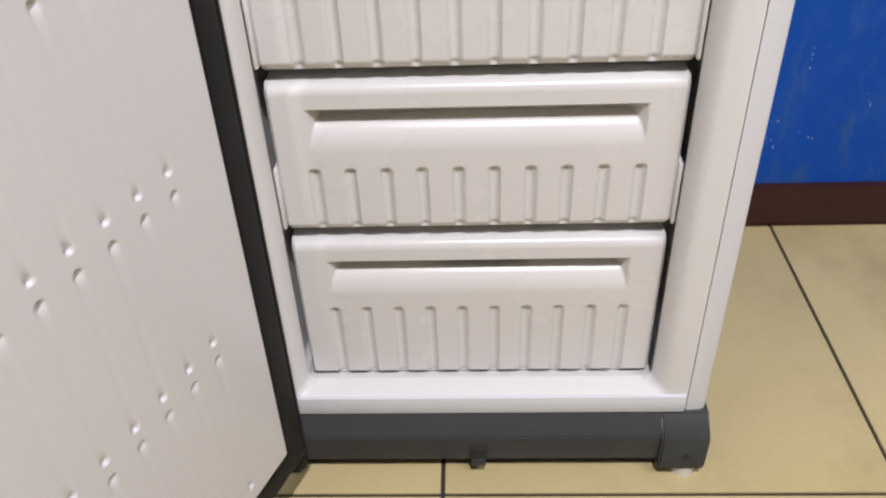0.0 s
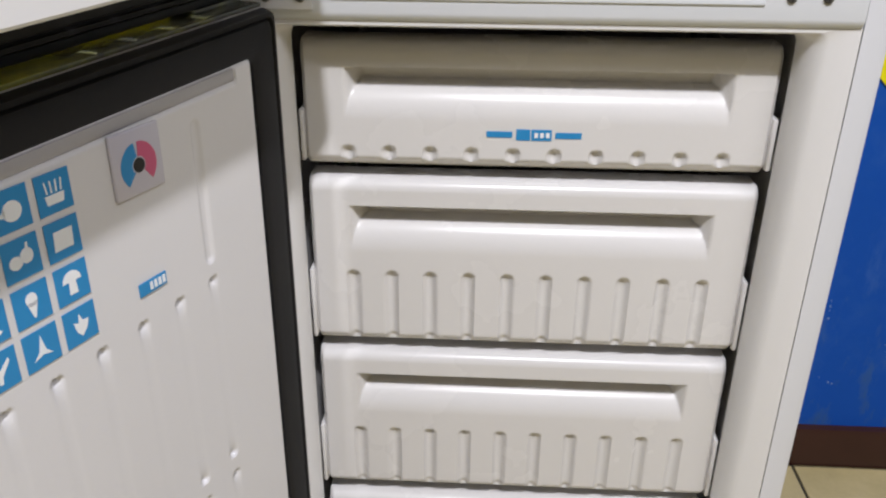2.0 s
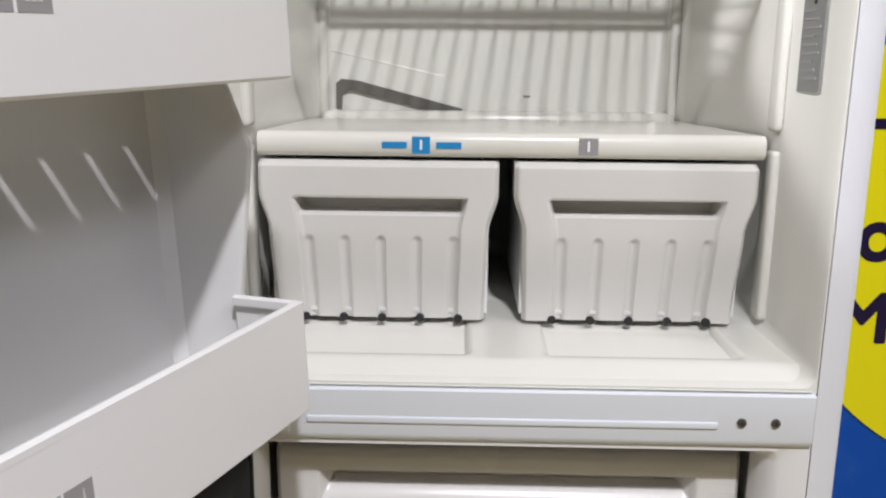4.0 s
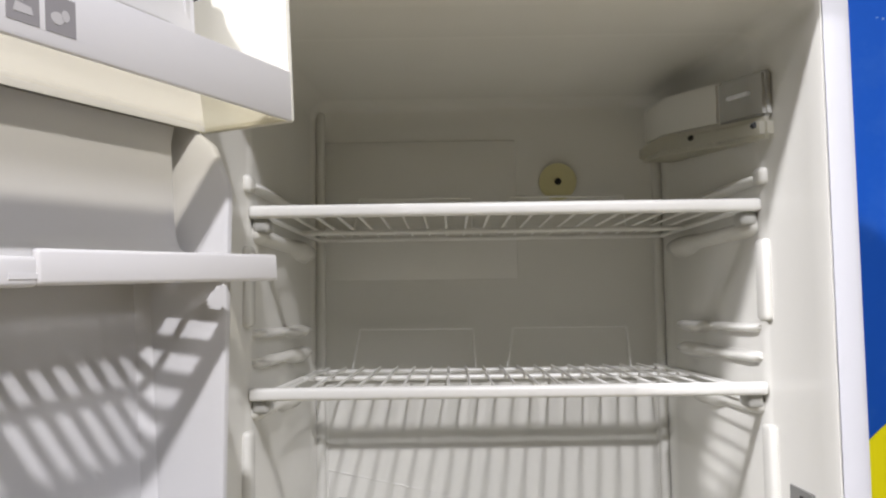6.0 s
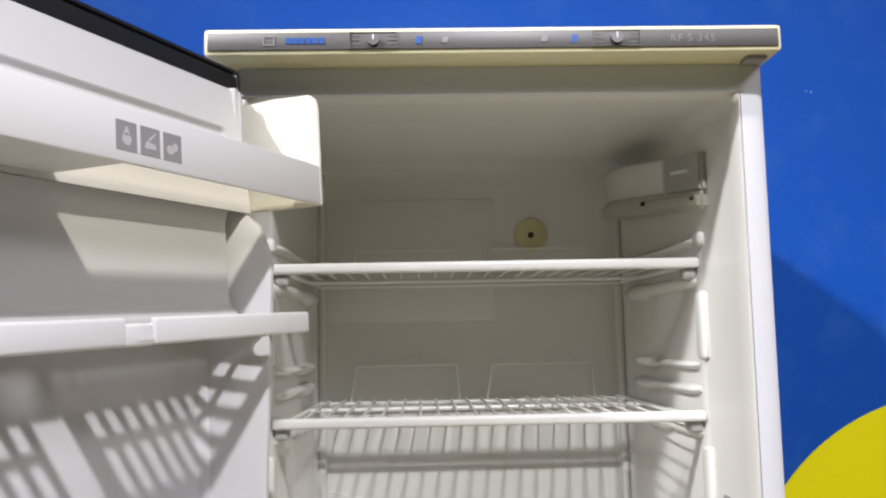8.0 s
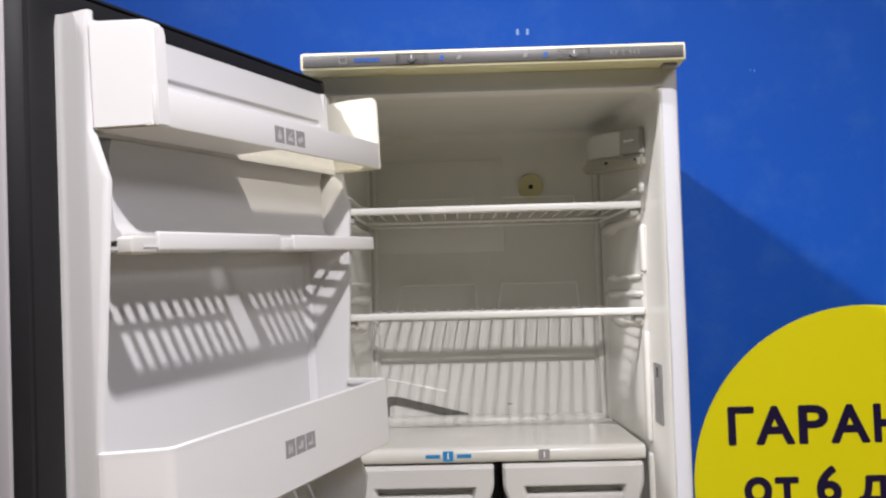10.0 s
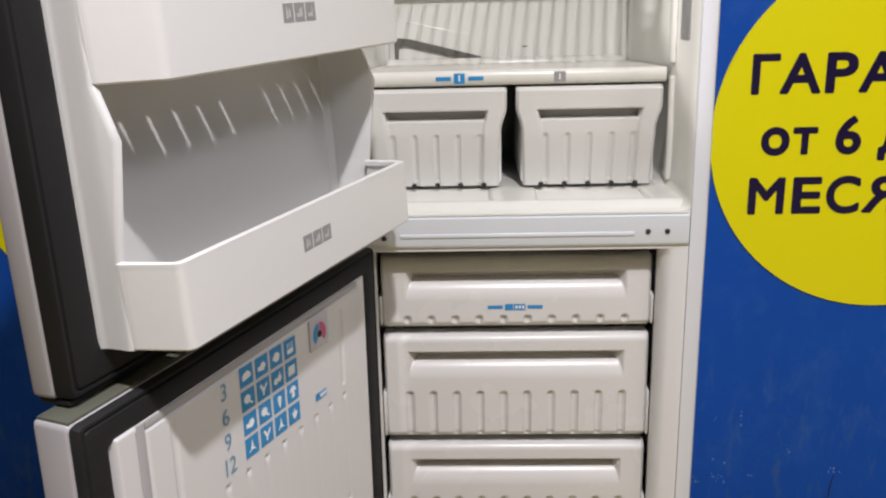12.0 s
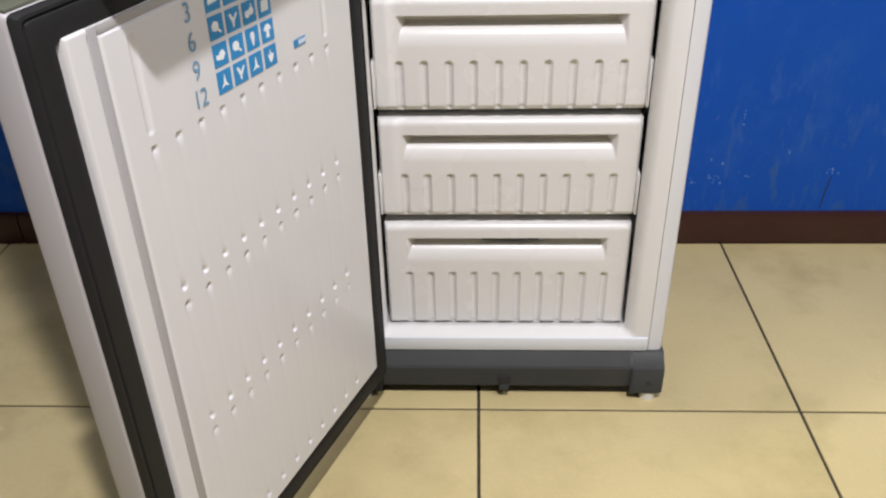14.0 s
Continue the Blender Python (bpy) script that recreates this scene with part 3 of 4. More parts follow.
for x in (-0.126, 0.126):
    part("knob_frame", boxes((x - 0.0245, x - 0.0238, YS - 0.0006, YS + 0.001, 1.826, 1.843), (x + 0.0238, x + 0.0245, YS - 0.0006, YS + 0.001, 1.826, 1.843),
                             (x - 0.0238, x + 0.0238, YS - 0.0006, YS + 0.001, 1.826, 1.8264), (x - 0.0238, x + 0.0238, YS - 0.0006, YS + 0.001, 1.8426, 1.843)), DARK_GREY, top)
    bm = bmesh.new()
    disc(bm, (x, YS + 0.001, 1.8345), 0.0062, 0.005, n=20)
    knob = part("control_knob", bm, DULL_STEEL, top, "small round metal control knob")
    part("knob_slot", boxes((x - 0.0006, x + 0.0006, YS - 0.0046, YS - 0.0038, 1.8335, 1.8395)), WHITE_INK, top)
letters("model_mark", "RF S 345", 0.0105, pose(0.182, YS + 0.0002, 1.8305, 90), PALE_INK, top, 0.0, 0.0010, "pale printed characters", 1.15, 1.1)
for x, lines in ((-0.126, (-0.019, 0.019)), (0.126, (-0.019, 0.019))):
    for dx in lines:
        for dz in (-0.0045, 0.0, 0.0045):
            part("scale_line", boxes((x + dx - 0.0045 * (1 if dx > 0 else 0.9), x + dx + 0.0045, YS - 0.0002, YS + 0.001, 1.8343 + dz, 1.8347 + dz)), PALE_INK, top)

# crossbar between the compartments
bm = bmesh.new()
prism(bm, [(0.010, 0.9815), (-0.004, 0.9815), (-0.006, 0.9795), (-0.006, 0.9375), (-0.0045, 0.9330), (-0.0005, 0.9295), (0.005, 0.9280), (0.010, 0.9280)], -0.2690, 0.2690, 0, "yzx")
bar = part("crossbar", bm, CROSSBAR, fridge, "bluish white painted steel crossbar")
bm = boxes((-0.184, 0.184, -0.0078, -0.005, 0.9485, 0.9550), bevel=0.0013, seg=3)
part("pressed_ridge", bm, CROSSBAR, bar)
bm = boxes((-0.250, -0.199, -0.0095, -0.005, 0.939, 0.9625), bevel=0.002)
part("hinge_plate", bm, ENAMEL, bar, "small white hinge plate")


def screw(x, y, z, r, parent):
    bm = bmesh.new()
    disc(bm, (x, y, z), r, 0.003, n=14)
    bmesh.ops.bevel(bm, geom=[e for e in bm.edges if all(v.co.y < y - 0.002 for v in e.verts)], offset=0.001, segments=2, affect="EDGES")
    part("screw", bm, DULL_STEEL, parent, "dull steel screw")
    bm = bmesh.new()
    for w, h in ((0.62, 0.14), (0.14, 0.62)):
        box(bm, x - r * w, x + r * w, y - 0.0032, y - 0.0028, z - r * h, z + r * h)
    part("screw_slot", bm, DARK, parent)


for x in (0.205, 0.235):
    screw(x, -0.0055, 0.955, 0.0042, bar)
for x in (-0.239, -0.209):
    screw(x, -0.009, 0.950, 0.0042, bar)
bm = bmesh.new()
prism(bm, [(-0.30, -0.030), (-0.262, -0.012), (-0.25, -0.006), (-0.25, 0.0), (-0.285, 0.0), (-0.306, -0.022)], 0.9345, 0.9395)
part("hinge_arm", bm, CROSSBAR, bar)

# freezer compartment
bm = bmesh.new()
loft(bm, [(-0.001, -0.2705, 0.2705, 0.105, 0.934, 0.004), (-0.001, -0.246, 0.246, 0.1335, 0.926, 0.010), (0.003, -0.2390, 0.2390, 0.1342, 0.924, 0.012),
          (0.010, -0.2335, 0.2335, 0.1350, 0.924, 0.014), (0.020, -0.2298, 0.2298, 0.1355, 0.924, 0.014), (0.030, -0.2280, 0.2280, 0.1360, 0.924, 0.014),
          (0.032, -0.240, 0.240, 0.1365, 0.926, 0.014), (0.42, -0.240, 0.240, 0.137, 0.926, 0.016)])
part("freezer_liner", bm, FREEZER_LINER, fridge, "white moulded plastic freezer lining", 50)
part("lower_rail", boxes((-0.2690, 0.2690, -0.0055, 0.0, 0.1050, 0.1345), bevel=0.002), CROSSBAR, fridge, "bluish white lower rail")

# plinth with feet blocks
bm = bmesh.new()
prism(bm, [(0.03, 0.1035), (-0.002, 0.1035), (-0.020, 0.083), (-0.024, 0.078), (-0.024, 0.072), (-0.019, 0.028), (-0.013, 0.024), (0.03, 0.024)], -0.298, 0.298, 0, "yzx")
bmesh.ops.bevel(bm, geom=[e for e in bm.edges if abs(e.verts[0].co.x - e.verts[1].co.x) > 0.1], offset=0.002, segments=2, affect="EDGES")
plinth = part("plinth", bm, PLINTH, fridge, "grey plastic plinth with a worn front edge")
for s in (-1, 1):
    bm = bmesh.new()
    a, b = sorted((s * 0.239, s * 0.302))
    prism(bm, [(0.03, 0.1045), (-0.004, 0.1045), (-0.027, 0.083), (-0.032, 0.075), (-0.030, 0.018), (0.03, 0.018)], a, b, 0, "yzx")
    bmesh.ops.bevel(bm, geom=bm.edges[:], offset=0.003, segments=2, affect="EDGES")
    part("plinth_end", bm, PLINTH, plinth)
    bm = bmesh.new()
    disc(bm, (s * 0.274, -0.0305, 0.046), 0.0042, 0.0012, n=12)
    part("bolt_hole", bm, DARK, plinth)
    bm = bmesh.new()
    disc(bm, (s * 0.278, 0.0, 0.022), 0.016, 0.022, "z", n=18)
    bmesh.ops.translate(bm, verts=bm.verts[:], vec=(0, -0.012, 0))
    part("foot", bm, LINER, plinth, "pale plastic levelling foot")
part("latch_tab", boxes((-0.012, 0.008, -0.0265, -0.013, 0.022, 0.036), bevel=0.002), PLINTH, plinth)
part("latch_hole", boxes((-0.014, 0.010, -0.0252, -0.019, 0.036, 0.056), bevel=0.001), DARK, plinth)


# ---- freezer drawers ----
def freezer_drawer(z_top, z_bot, ribs, drop=0.028):
    """A drawer whose front has a scooped grip and a row of pressed grooves."""
    zt, zb, x0, x1 = z_top, z_bot, -0.2225, 0.2225
    y0 = 0.034

    def depth(x, z):
        y = y0
        y += 0.012 * (1 - math.sqrt(max(0, 1 - (max(0, z - (zt - 0.012)) / 0.0125) ** 2)))      # rounded top edge
        y += 0.010 * smooth(0.010, 0.0, z - zb) * 0.8                                           # rounded lower edge
        y += 0.004 * smooth(0.004, 0.0, min(x - x0, x1 - x))                                    # rounded sides
        # grip
        g0, g1 = zt - drop, zt - drop - 0.052
        if g1 < z < g0:
            side = min(1.0, max(0.0, (0.182 - abs(x)) / 0.0155))
            v = g0 - z
            if v < 0.017:
                p = smooth(0.0, 0.005, v) * (0.88 + 0.12 * v / 0.017)
            else:
                s = (v - 0.017) / 0.035
                p = 1 - math.sqrt(max(0, 1 - (1 - s) ** 2))
            y += 0.027 * min(p, side)
        # grooves
        rz0 = zt - 0.102 if ribs else zb + 0.020
        rz1 = zb + 0.008 if ribs else zb + 0.012
        for i in range(10):
            cx = -0.181 + i * 0.0402
            dx = abs(x - cx)
            if dx < 0.0075:
                dz = max(z - (rz0 - 0.006), rz1 - z, 0)
                r = math.hypot(dx, dz) / 0.0072
                if r < 1:
                    y += 0.0062 * (1 - r ** 2.2)
        return y

    d = thing("freezer_drawer", "off-white plastic freezer drawer with " + ("scooped grip and pressed grooves" if ribs else "scooped grip, dimples and blue marks"),
              "drawer", pose(0, 0, 0), "freezer drawers")
    bm = bmesh.new()
    relief(bm, x0, x1, zb, zt, 260, int((zt - zb) / 0.0016), depth, 0.075)
    part("front", bm, DRAWER, d, sharp=40)
    bm = bmesh.new()
    for b in ((x0 + 0.004, x0 + 0.007, 0.075, 0.40, zb + 0.012, zt - 0.03), (x1 - 0.007, x1 - 0.004, 0.075, 0.40, zb + 0.012, zt - 0.03),
              (x0 + 0.004, x1 - 0.004, 0.397, 0.40, zb + 0.012, zt - 0.03), (x0 + 0.004, x1 - 0.004, 0.075, 0.40, zb + 0.009, zb + 0.012)):
        box(bm, *b)
    part("tray", bm, DRAWER, d)
    if z_bot > 0.2:
        for s in (-1, 1):
            h = 0.46 * (zt - zb)
            bm = bmesh.new()
            a, b = sorted((s * 0.2222, s * 0.2272))
            box(bm, a, b, 0.032, 0.074, zb + 0.004, zb + h, 0.002)
            part("side_tab", bm, DRAWER, d)
    return d


first = freezer_drawer(0.9050, 0.783, False, 0.024)
for x0, x1, m in ((-0.046, -0.021, BLUE_INK), (-0.0175, -0.004, BLUE_INK), (-0.003, 0.0165, BLUE_INK), (0.020, 0.045, BLUE_INK)):
    tall = 0.0055 if -0.02 < x0 < 0.01 else 0.0030
    part("blue_mark", boxes((x0, x1, 0.0334, 0.0345, 0.818 - tall, 0.818 + tall)), m, first, "blue printed mark")
for i in range(3):
    part("white_mark", boxes((0.0 + i * 0.0055, 0.0035 + i * 0.0055, 0.0330, 0.0336, 0.8155, 0.8205)), WHITE_INK, first)
freezer_drawer(0.7670, 0.580, True)
freezer_drawer(0.5640, 0.378, True)
last = freezer_drawer(0.3600, 0.1385, True)
part("grip_label", boxes((-0.046, 0.058, 0.0495, 0.0525, 0.3200, 0.3265)), DARK, last, "dark strip inside the grip")


# ---- crisper drawers and their cover ----
def crisper(cx):
    w_top, w_bot, zt, zb = 0.242, 0.225, 1.1705, 1.004
    cd = thing("vegetable_drawer", "white plastic vegetable drawer with recessed grip and ribs", "drawer", pose(cx, 0, 0), "vegetable drawers")

    def depth(x, z):
        y = 0.119 + 0.014 * smooth(1.10, zb, z)
        y += 0.010 * smooth(0.006, 0.0, zt - z) + 0.006 * smooth(0.005, 0.0, min(x + w_top / 2, w_top / 2 - x))
        wide = 0.0865
        inner = smooth(wide + 0.003, wide - 0.001, abs(x - 0.002)) * smooth(1.1345, 1.1315, z)
        y += 0.005 * inner
        if 1.116 < z < 1.1325 and abs(x - 0.002) < wide:
            y += 0.026 * smooth(1.116, 1.120, z) * smooth(wide, wide - 0.004, abs(x - 0.002))
        for i in range(5):
            dx = abs(x - 0.002 + 0.0800 - i * 0.040)
            if dx < 0.006 and z < 1.093:
                r = math.hypot(dx, max(0, z - 1.088)) / 0.006
                y += 0.004 * max(0, 1 - r * r)
        return y

    bm = bmesh.new()
    relief(bm, -w_top / 2, w_top / 2, zb, zt, 120, 90, depth, 0.147)
    for v in bm.verts:
        v.co.x *= 1 - 0.075 * smooth(1.139, 1.100, v.co.z) - 0.025 * smooth(1.12, zb, v.co.z)
    part("front", bm, CRISPER, cd, sharp=40)
    bm = bmesh.new()
    for b in ((-0.112, -0.109, 0.14, 0.40, zb + 0.01, zt - 0.01), (0.109, 0.112, 0.14, 0.40, zb + 0.01, zt - 0.01), (-0.112, 0.112, 0.397, 0.40, zb + 0.01, zt - 0.01), (-0.112, 0.112, 0.14, 0.40, zb + 0.006, zb + 0.010)):
        box(bm, *b)
    part("tray", bm, BIN, cd)
    for i in range(5):
        bm = bmesh.new()
        disc(bm, (-0.078 + i * 0.040, 0.1345, zb + 0.0015), 0.0045, 0.003, n=12)
        part("runner_notch", bm, DARK, cd)
    return cd


crisper(-0.1310)
crisper(0.1265)
cover = thing("crisper_cover", "white plastic cover shelf lying over the vegetable drawers", "shelf", pose(0, 0, 0))
bm = bmesh.new()
prism(bm, [(0.139, 1.174), (0.127, 1.175), (0.123, 1.180), (0.123, 1.193), (0.128, 1.1985), (0.150, 1.198), (0.455, 1.1935), (0.455, 1.186), (0.139, 1.180)], -0.2515, 0.2515, 0, "yzx")
part("plate", bm, SHELF_PLATE, cover, sharp=50)
for x0, x1, m, h in ((-0.127, -0.102, BLUE_INK, 0.0032), (-0.097, -0.079, BLUE_INK, 0.0085), (-0.073, -0.048, BLUE_INK, 0.0032), (0.068, 0.087, GREY_INK, 0.0085)):
    part("printed_mark", boxes((x0, x1, 0.1222, 0.124, 1.1865 - h, 1.1865 + h)), m, cover)
    if h > 0.005:
        part("white_mark", boxes(((x0 + x1) / 2 - 0.0012, (x0 + x1) / 2 + 0.0012, 0.1216, 0.1223, 1.182, 1.192)), WHITE_INK, cover)


# ---- wire shelves ----
def wire_shelf(z):
    sh = thing("wire_shelf", "white coated wire shelf with a thick front bar", "shelf", pose(0, 0, z), "wire shelves")
    bm = boxes((-0.2625, 0.2625, 0.1315, 0.1435, -0.007, 0.006), bevel=0.004, seg=3)
    part("front_bar", bm, WIRE, sh)
    for y in (0.355, 0.468):
        bm = bmesh.new()
        rod(bm, (-0.246, y, -0.0035), (0.246, y, -0.0035), 0.0032)
        part("cross_rod", bm, WIRE, sh)
    for s in (-1, 1):
        bm = bmesh.new()
        rod(bm, (s * 0.252, 0.140, -0.003), (s * 0.245, 0.474, -0.003), 0.003)
        part("side_rod", bm, WIRE, sh)
        bm = bmesh.new()
        a, b = sorted((s * 0.243, s * 0.2610))
        box(bm, a, b, 0.140, 0.168, -0.021, -0.006, 0.005, 3)
        part("end_clip", bm, GUIDE, sh)
    for i in range(20):
        x = -0.2300 + i * 0.0242
        bm = bmesh.new()
        rod(bm, (x, 0.138, 0.0015), (x, 0.474, 0.0015), 0.0016, 6)
        part("wire", bm, WIRE, sh)
    # two stops bent up at the rear
    for x0, x1 in ((-0.196, -0.022), (0.022, 0.196)):
        bm = bmesh.new()
        rod(bm, (x0, 0.470, 0.0), (x0 + 0.010, 0.474, 0.055), 0.0017, 6)
        rod(bm, (x0 + 0.010, 0.474, 0.055), (x1 - 0.004, 0.474, 0.055), 0.0017, 6)
        rod(bm, (x1 - 0.004, 0.474, 0.055), (x1, 0.470, 0.0), 0.0017, 6)
        part("rear_stop", bm, WIRE, sh)
    return sh


wire_shelf(1.4285)
wire_shelf(1.6150)

# ---- the doors; local x runs from the hinge, local y towards the food side ----
HINGE, LOW_HINGE = pose(-0.300, 0.0, 0.0, 0, 0, -111.07), pose(-0.300, 0.0, 0.0, 0, 0, -111.22)


def hung(z, sag, hinge=HINGE, tilt=0.0):
    """The pose of a door that droops by sag degrees from its hinge end at height z, its foot tilted outwards."""
    return hinge @ pose(0, 0, z) @ pose(0, 0, 0, 0, sag, 0) @ pose(0, 0, 0, tilt, 0, 0) @ pose(0, 0, -z)


UPPER, LOWER = hung(1.4, 2.13, HINGE, 1.54), hung(0.5, -0.44, LOW_HINGE)


def racked(bm, lean):
    """A door pulled out of square: its free edge leans, its hinge edge stays."""
    for v in bm.verts:
        v.co.x -= lean * (v.co.z - 1.26) * v.co.x / 0.59
    return bm


def door_leaf(name, m, U0, U1, W0, W1, z0, z1, lean, lift, seal, label):
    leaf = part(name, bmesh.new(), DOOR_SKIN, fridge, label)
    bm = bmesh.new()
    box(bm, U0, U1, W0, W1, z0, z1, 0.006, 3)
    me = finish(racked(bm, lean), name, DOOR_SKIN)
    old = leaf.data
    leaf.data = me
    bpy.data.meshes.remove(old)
    leaf.matrix_local = m
    # rubber seal: one moulded frame with two raised lips
    bm = bmesh.new()
    rings = []
    for a, h in ((0.001, -lift), (0.0015, 0.007), (0.0035, 0.012), (0.0065, 0.0125), (0.0075, 0.0095), (0.0085, 0.0095), (0.0100, 0.0125), (0.014, 0.0140), (seal - 0.006, 0.0130), (seal - 0.003, 0.0125), (seal, 0.0110), (seal, -lift)):
        rings.append([bm.verts.new((x, W1 + h + lift, z)) for x, z in rounded_rect(U0 + a, U1 - a, z0 + a, z1 - a, 0.006, 2)])
    for p, q in zip(rings, rings[1:] + rings[:1]):
        for j in range(len(p)):
            bm.faces.new((p[j], p[(j + 1) % len(p)], q[(j + 1) % len(p)], q[j]))
    part("rubber_seal", racked(bm, lean), GASKET, leaf, "dark grey ridged rubber seal", 30)
    return leaf


upper = door_leaf("upper_door", UPPER, 0.004, 0.5935, 0.004, 0.0360, 0.961, 1.8085, 0.035, 0.0085, 0.043, "open white upper door with shelves on its inner side")
lower = door_leaf("freezer_door", LOWER, 0.020, 0.611, 0.036, 0.083, 0.092, 0.9375, 0.0, -0.003, 0.036, "open white freezer door with a grooved inner panel")

part("bottom_cap", boxes((0.008, 0.600, 0.010, 0.049, 0.9550, 0.9615), bevel=0.001), CAP_DARK, upper, "dark lower end cap")
part("top_cap", boxes((0.024, 0.607, 0.040, 0.080, 0.9360, 0.9400), bevel=0.001), CAP_GREY, lower, "grey upper end cap with a painted yellow reflection")

part("hinge_block", boxes((0.022, 0.085, 0.036, 0.060, 0.9370, 0.9430), bevel=0.002), CAP_GREY, lower, "grey hinge block with the same yellow blotches")



def slanted(verts):
    """The upper end of the freezer door, which runs down towards its free edge."""
    for v in verts:
        v.co.z += (0.0130 - 0.0440 * v.co.x) * smooth(0.84, 0.90, v.co.z)


for ob in (lower, *lower.children):
    slanted(ob.data.vertices)

# freezer door panel
PU0, PU1, PZ0, PZ1 = 0.056, 0.5710, 0.130, 0.9070
STRIP_TOP = PZ1 - 0.0085


def panel_depth(u, z):
    w = 0.086
    w += 0.010 * smooth(PU1, PU1 - 0.004, u) * smooth(PU0, PU0 + 0.012, u) * smooth(PZ1, PZ1 - 0.004, z) * smooth(PZ0, PZ0 + 0.010, z)
    # shallow channel that follows the border, darkened by an added grey insert
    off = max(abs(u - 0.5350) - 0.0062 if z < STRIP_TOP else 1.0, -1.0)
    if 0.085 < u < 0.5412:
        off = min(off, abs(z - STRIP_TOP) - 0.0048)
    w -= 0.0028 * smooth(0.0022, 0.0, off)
    if 0.12 < u < 0.52:
        for z0, z1, few in ((0.770, 0.880, True), (0.5785, 0.757, False), (0.3825, 0.562, False), (0.160, 0.3665, False)):
            if z0 - 0.01 < z < z1 + 0.01:
                for i in ((0, 9) if few else range(10)):
                    du = abs(u - (0.1382 + i * 0.0391))
                    if du < 0.006:
                        dz = max(z - (z1 - 0.0045), (z0 + 0.0045) - z, 0)
                        r = math.hypot(du, dz) / 0.0052
                        if r < 1:
                            end = min(z1 - z, z - z0)
                            w -= (0.0020 if few else 0.0002 + 0.0078 * math.exp(-end / 0.0050)) * (1 - r ** 3)
    return w


bm = bmesh.new()
NU, NZ = 320, 500
grid = [[bm.verts.new((PU0 + (PU1 - PU0) * i / NU, panel_depth(PU0 + (PU1 - PU0) * i / NU, PZ0 + (PZ1 - PZ0) * j / NZ), PZ0 + (PZ1 - PZ0) * j / NZ)) for i in range(NU + 1)] for j in range(NZ + 1)]
for j in range(NZ):
    for i in range(NU):
        bm.faces.new((grid[j][i + 1], grid[j][i], grid[j + 1][i], grid[j + 1][i + 1]))
slanted(bm.verts)
panel = new("inner_panel", finish(bm, "inner_panel", DOOR_PANEL, 60))
panel.parent = lower
tagged(panel, "glossy off-white panel with long pressed grooves")
if panel.data.polygons[0].normal.y < 0:
    panel.data.flip_normals()

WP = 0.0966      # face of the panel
# added inserts: their grey stands in for the shade in the border channel
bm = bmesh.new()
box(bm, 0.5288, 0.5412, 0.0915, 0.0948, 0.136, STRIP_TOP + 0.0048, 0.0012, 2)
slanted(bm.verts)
part("edge_strip", bm, CHANNEL_GREY, panel, "added grey insert that shades the border channel")
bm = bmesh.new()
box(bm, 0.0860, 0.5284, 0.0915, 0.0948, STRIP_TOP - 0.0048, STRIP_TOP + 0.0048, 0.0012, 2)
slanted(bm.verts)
part("edge_strip", bm, CHANNEL_GREY, panel)


def circle(cx, cz, r, n=10, sx=1.0):
    return [(cx + sx * r * math.cos(2 * math.pi * i / n), cz + r * math.sin(2 * math.pi * i / n)) for i in range(n)]


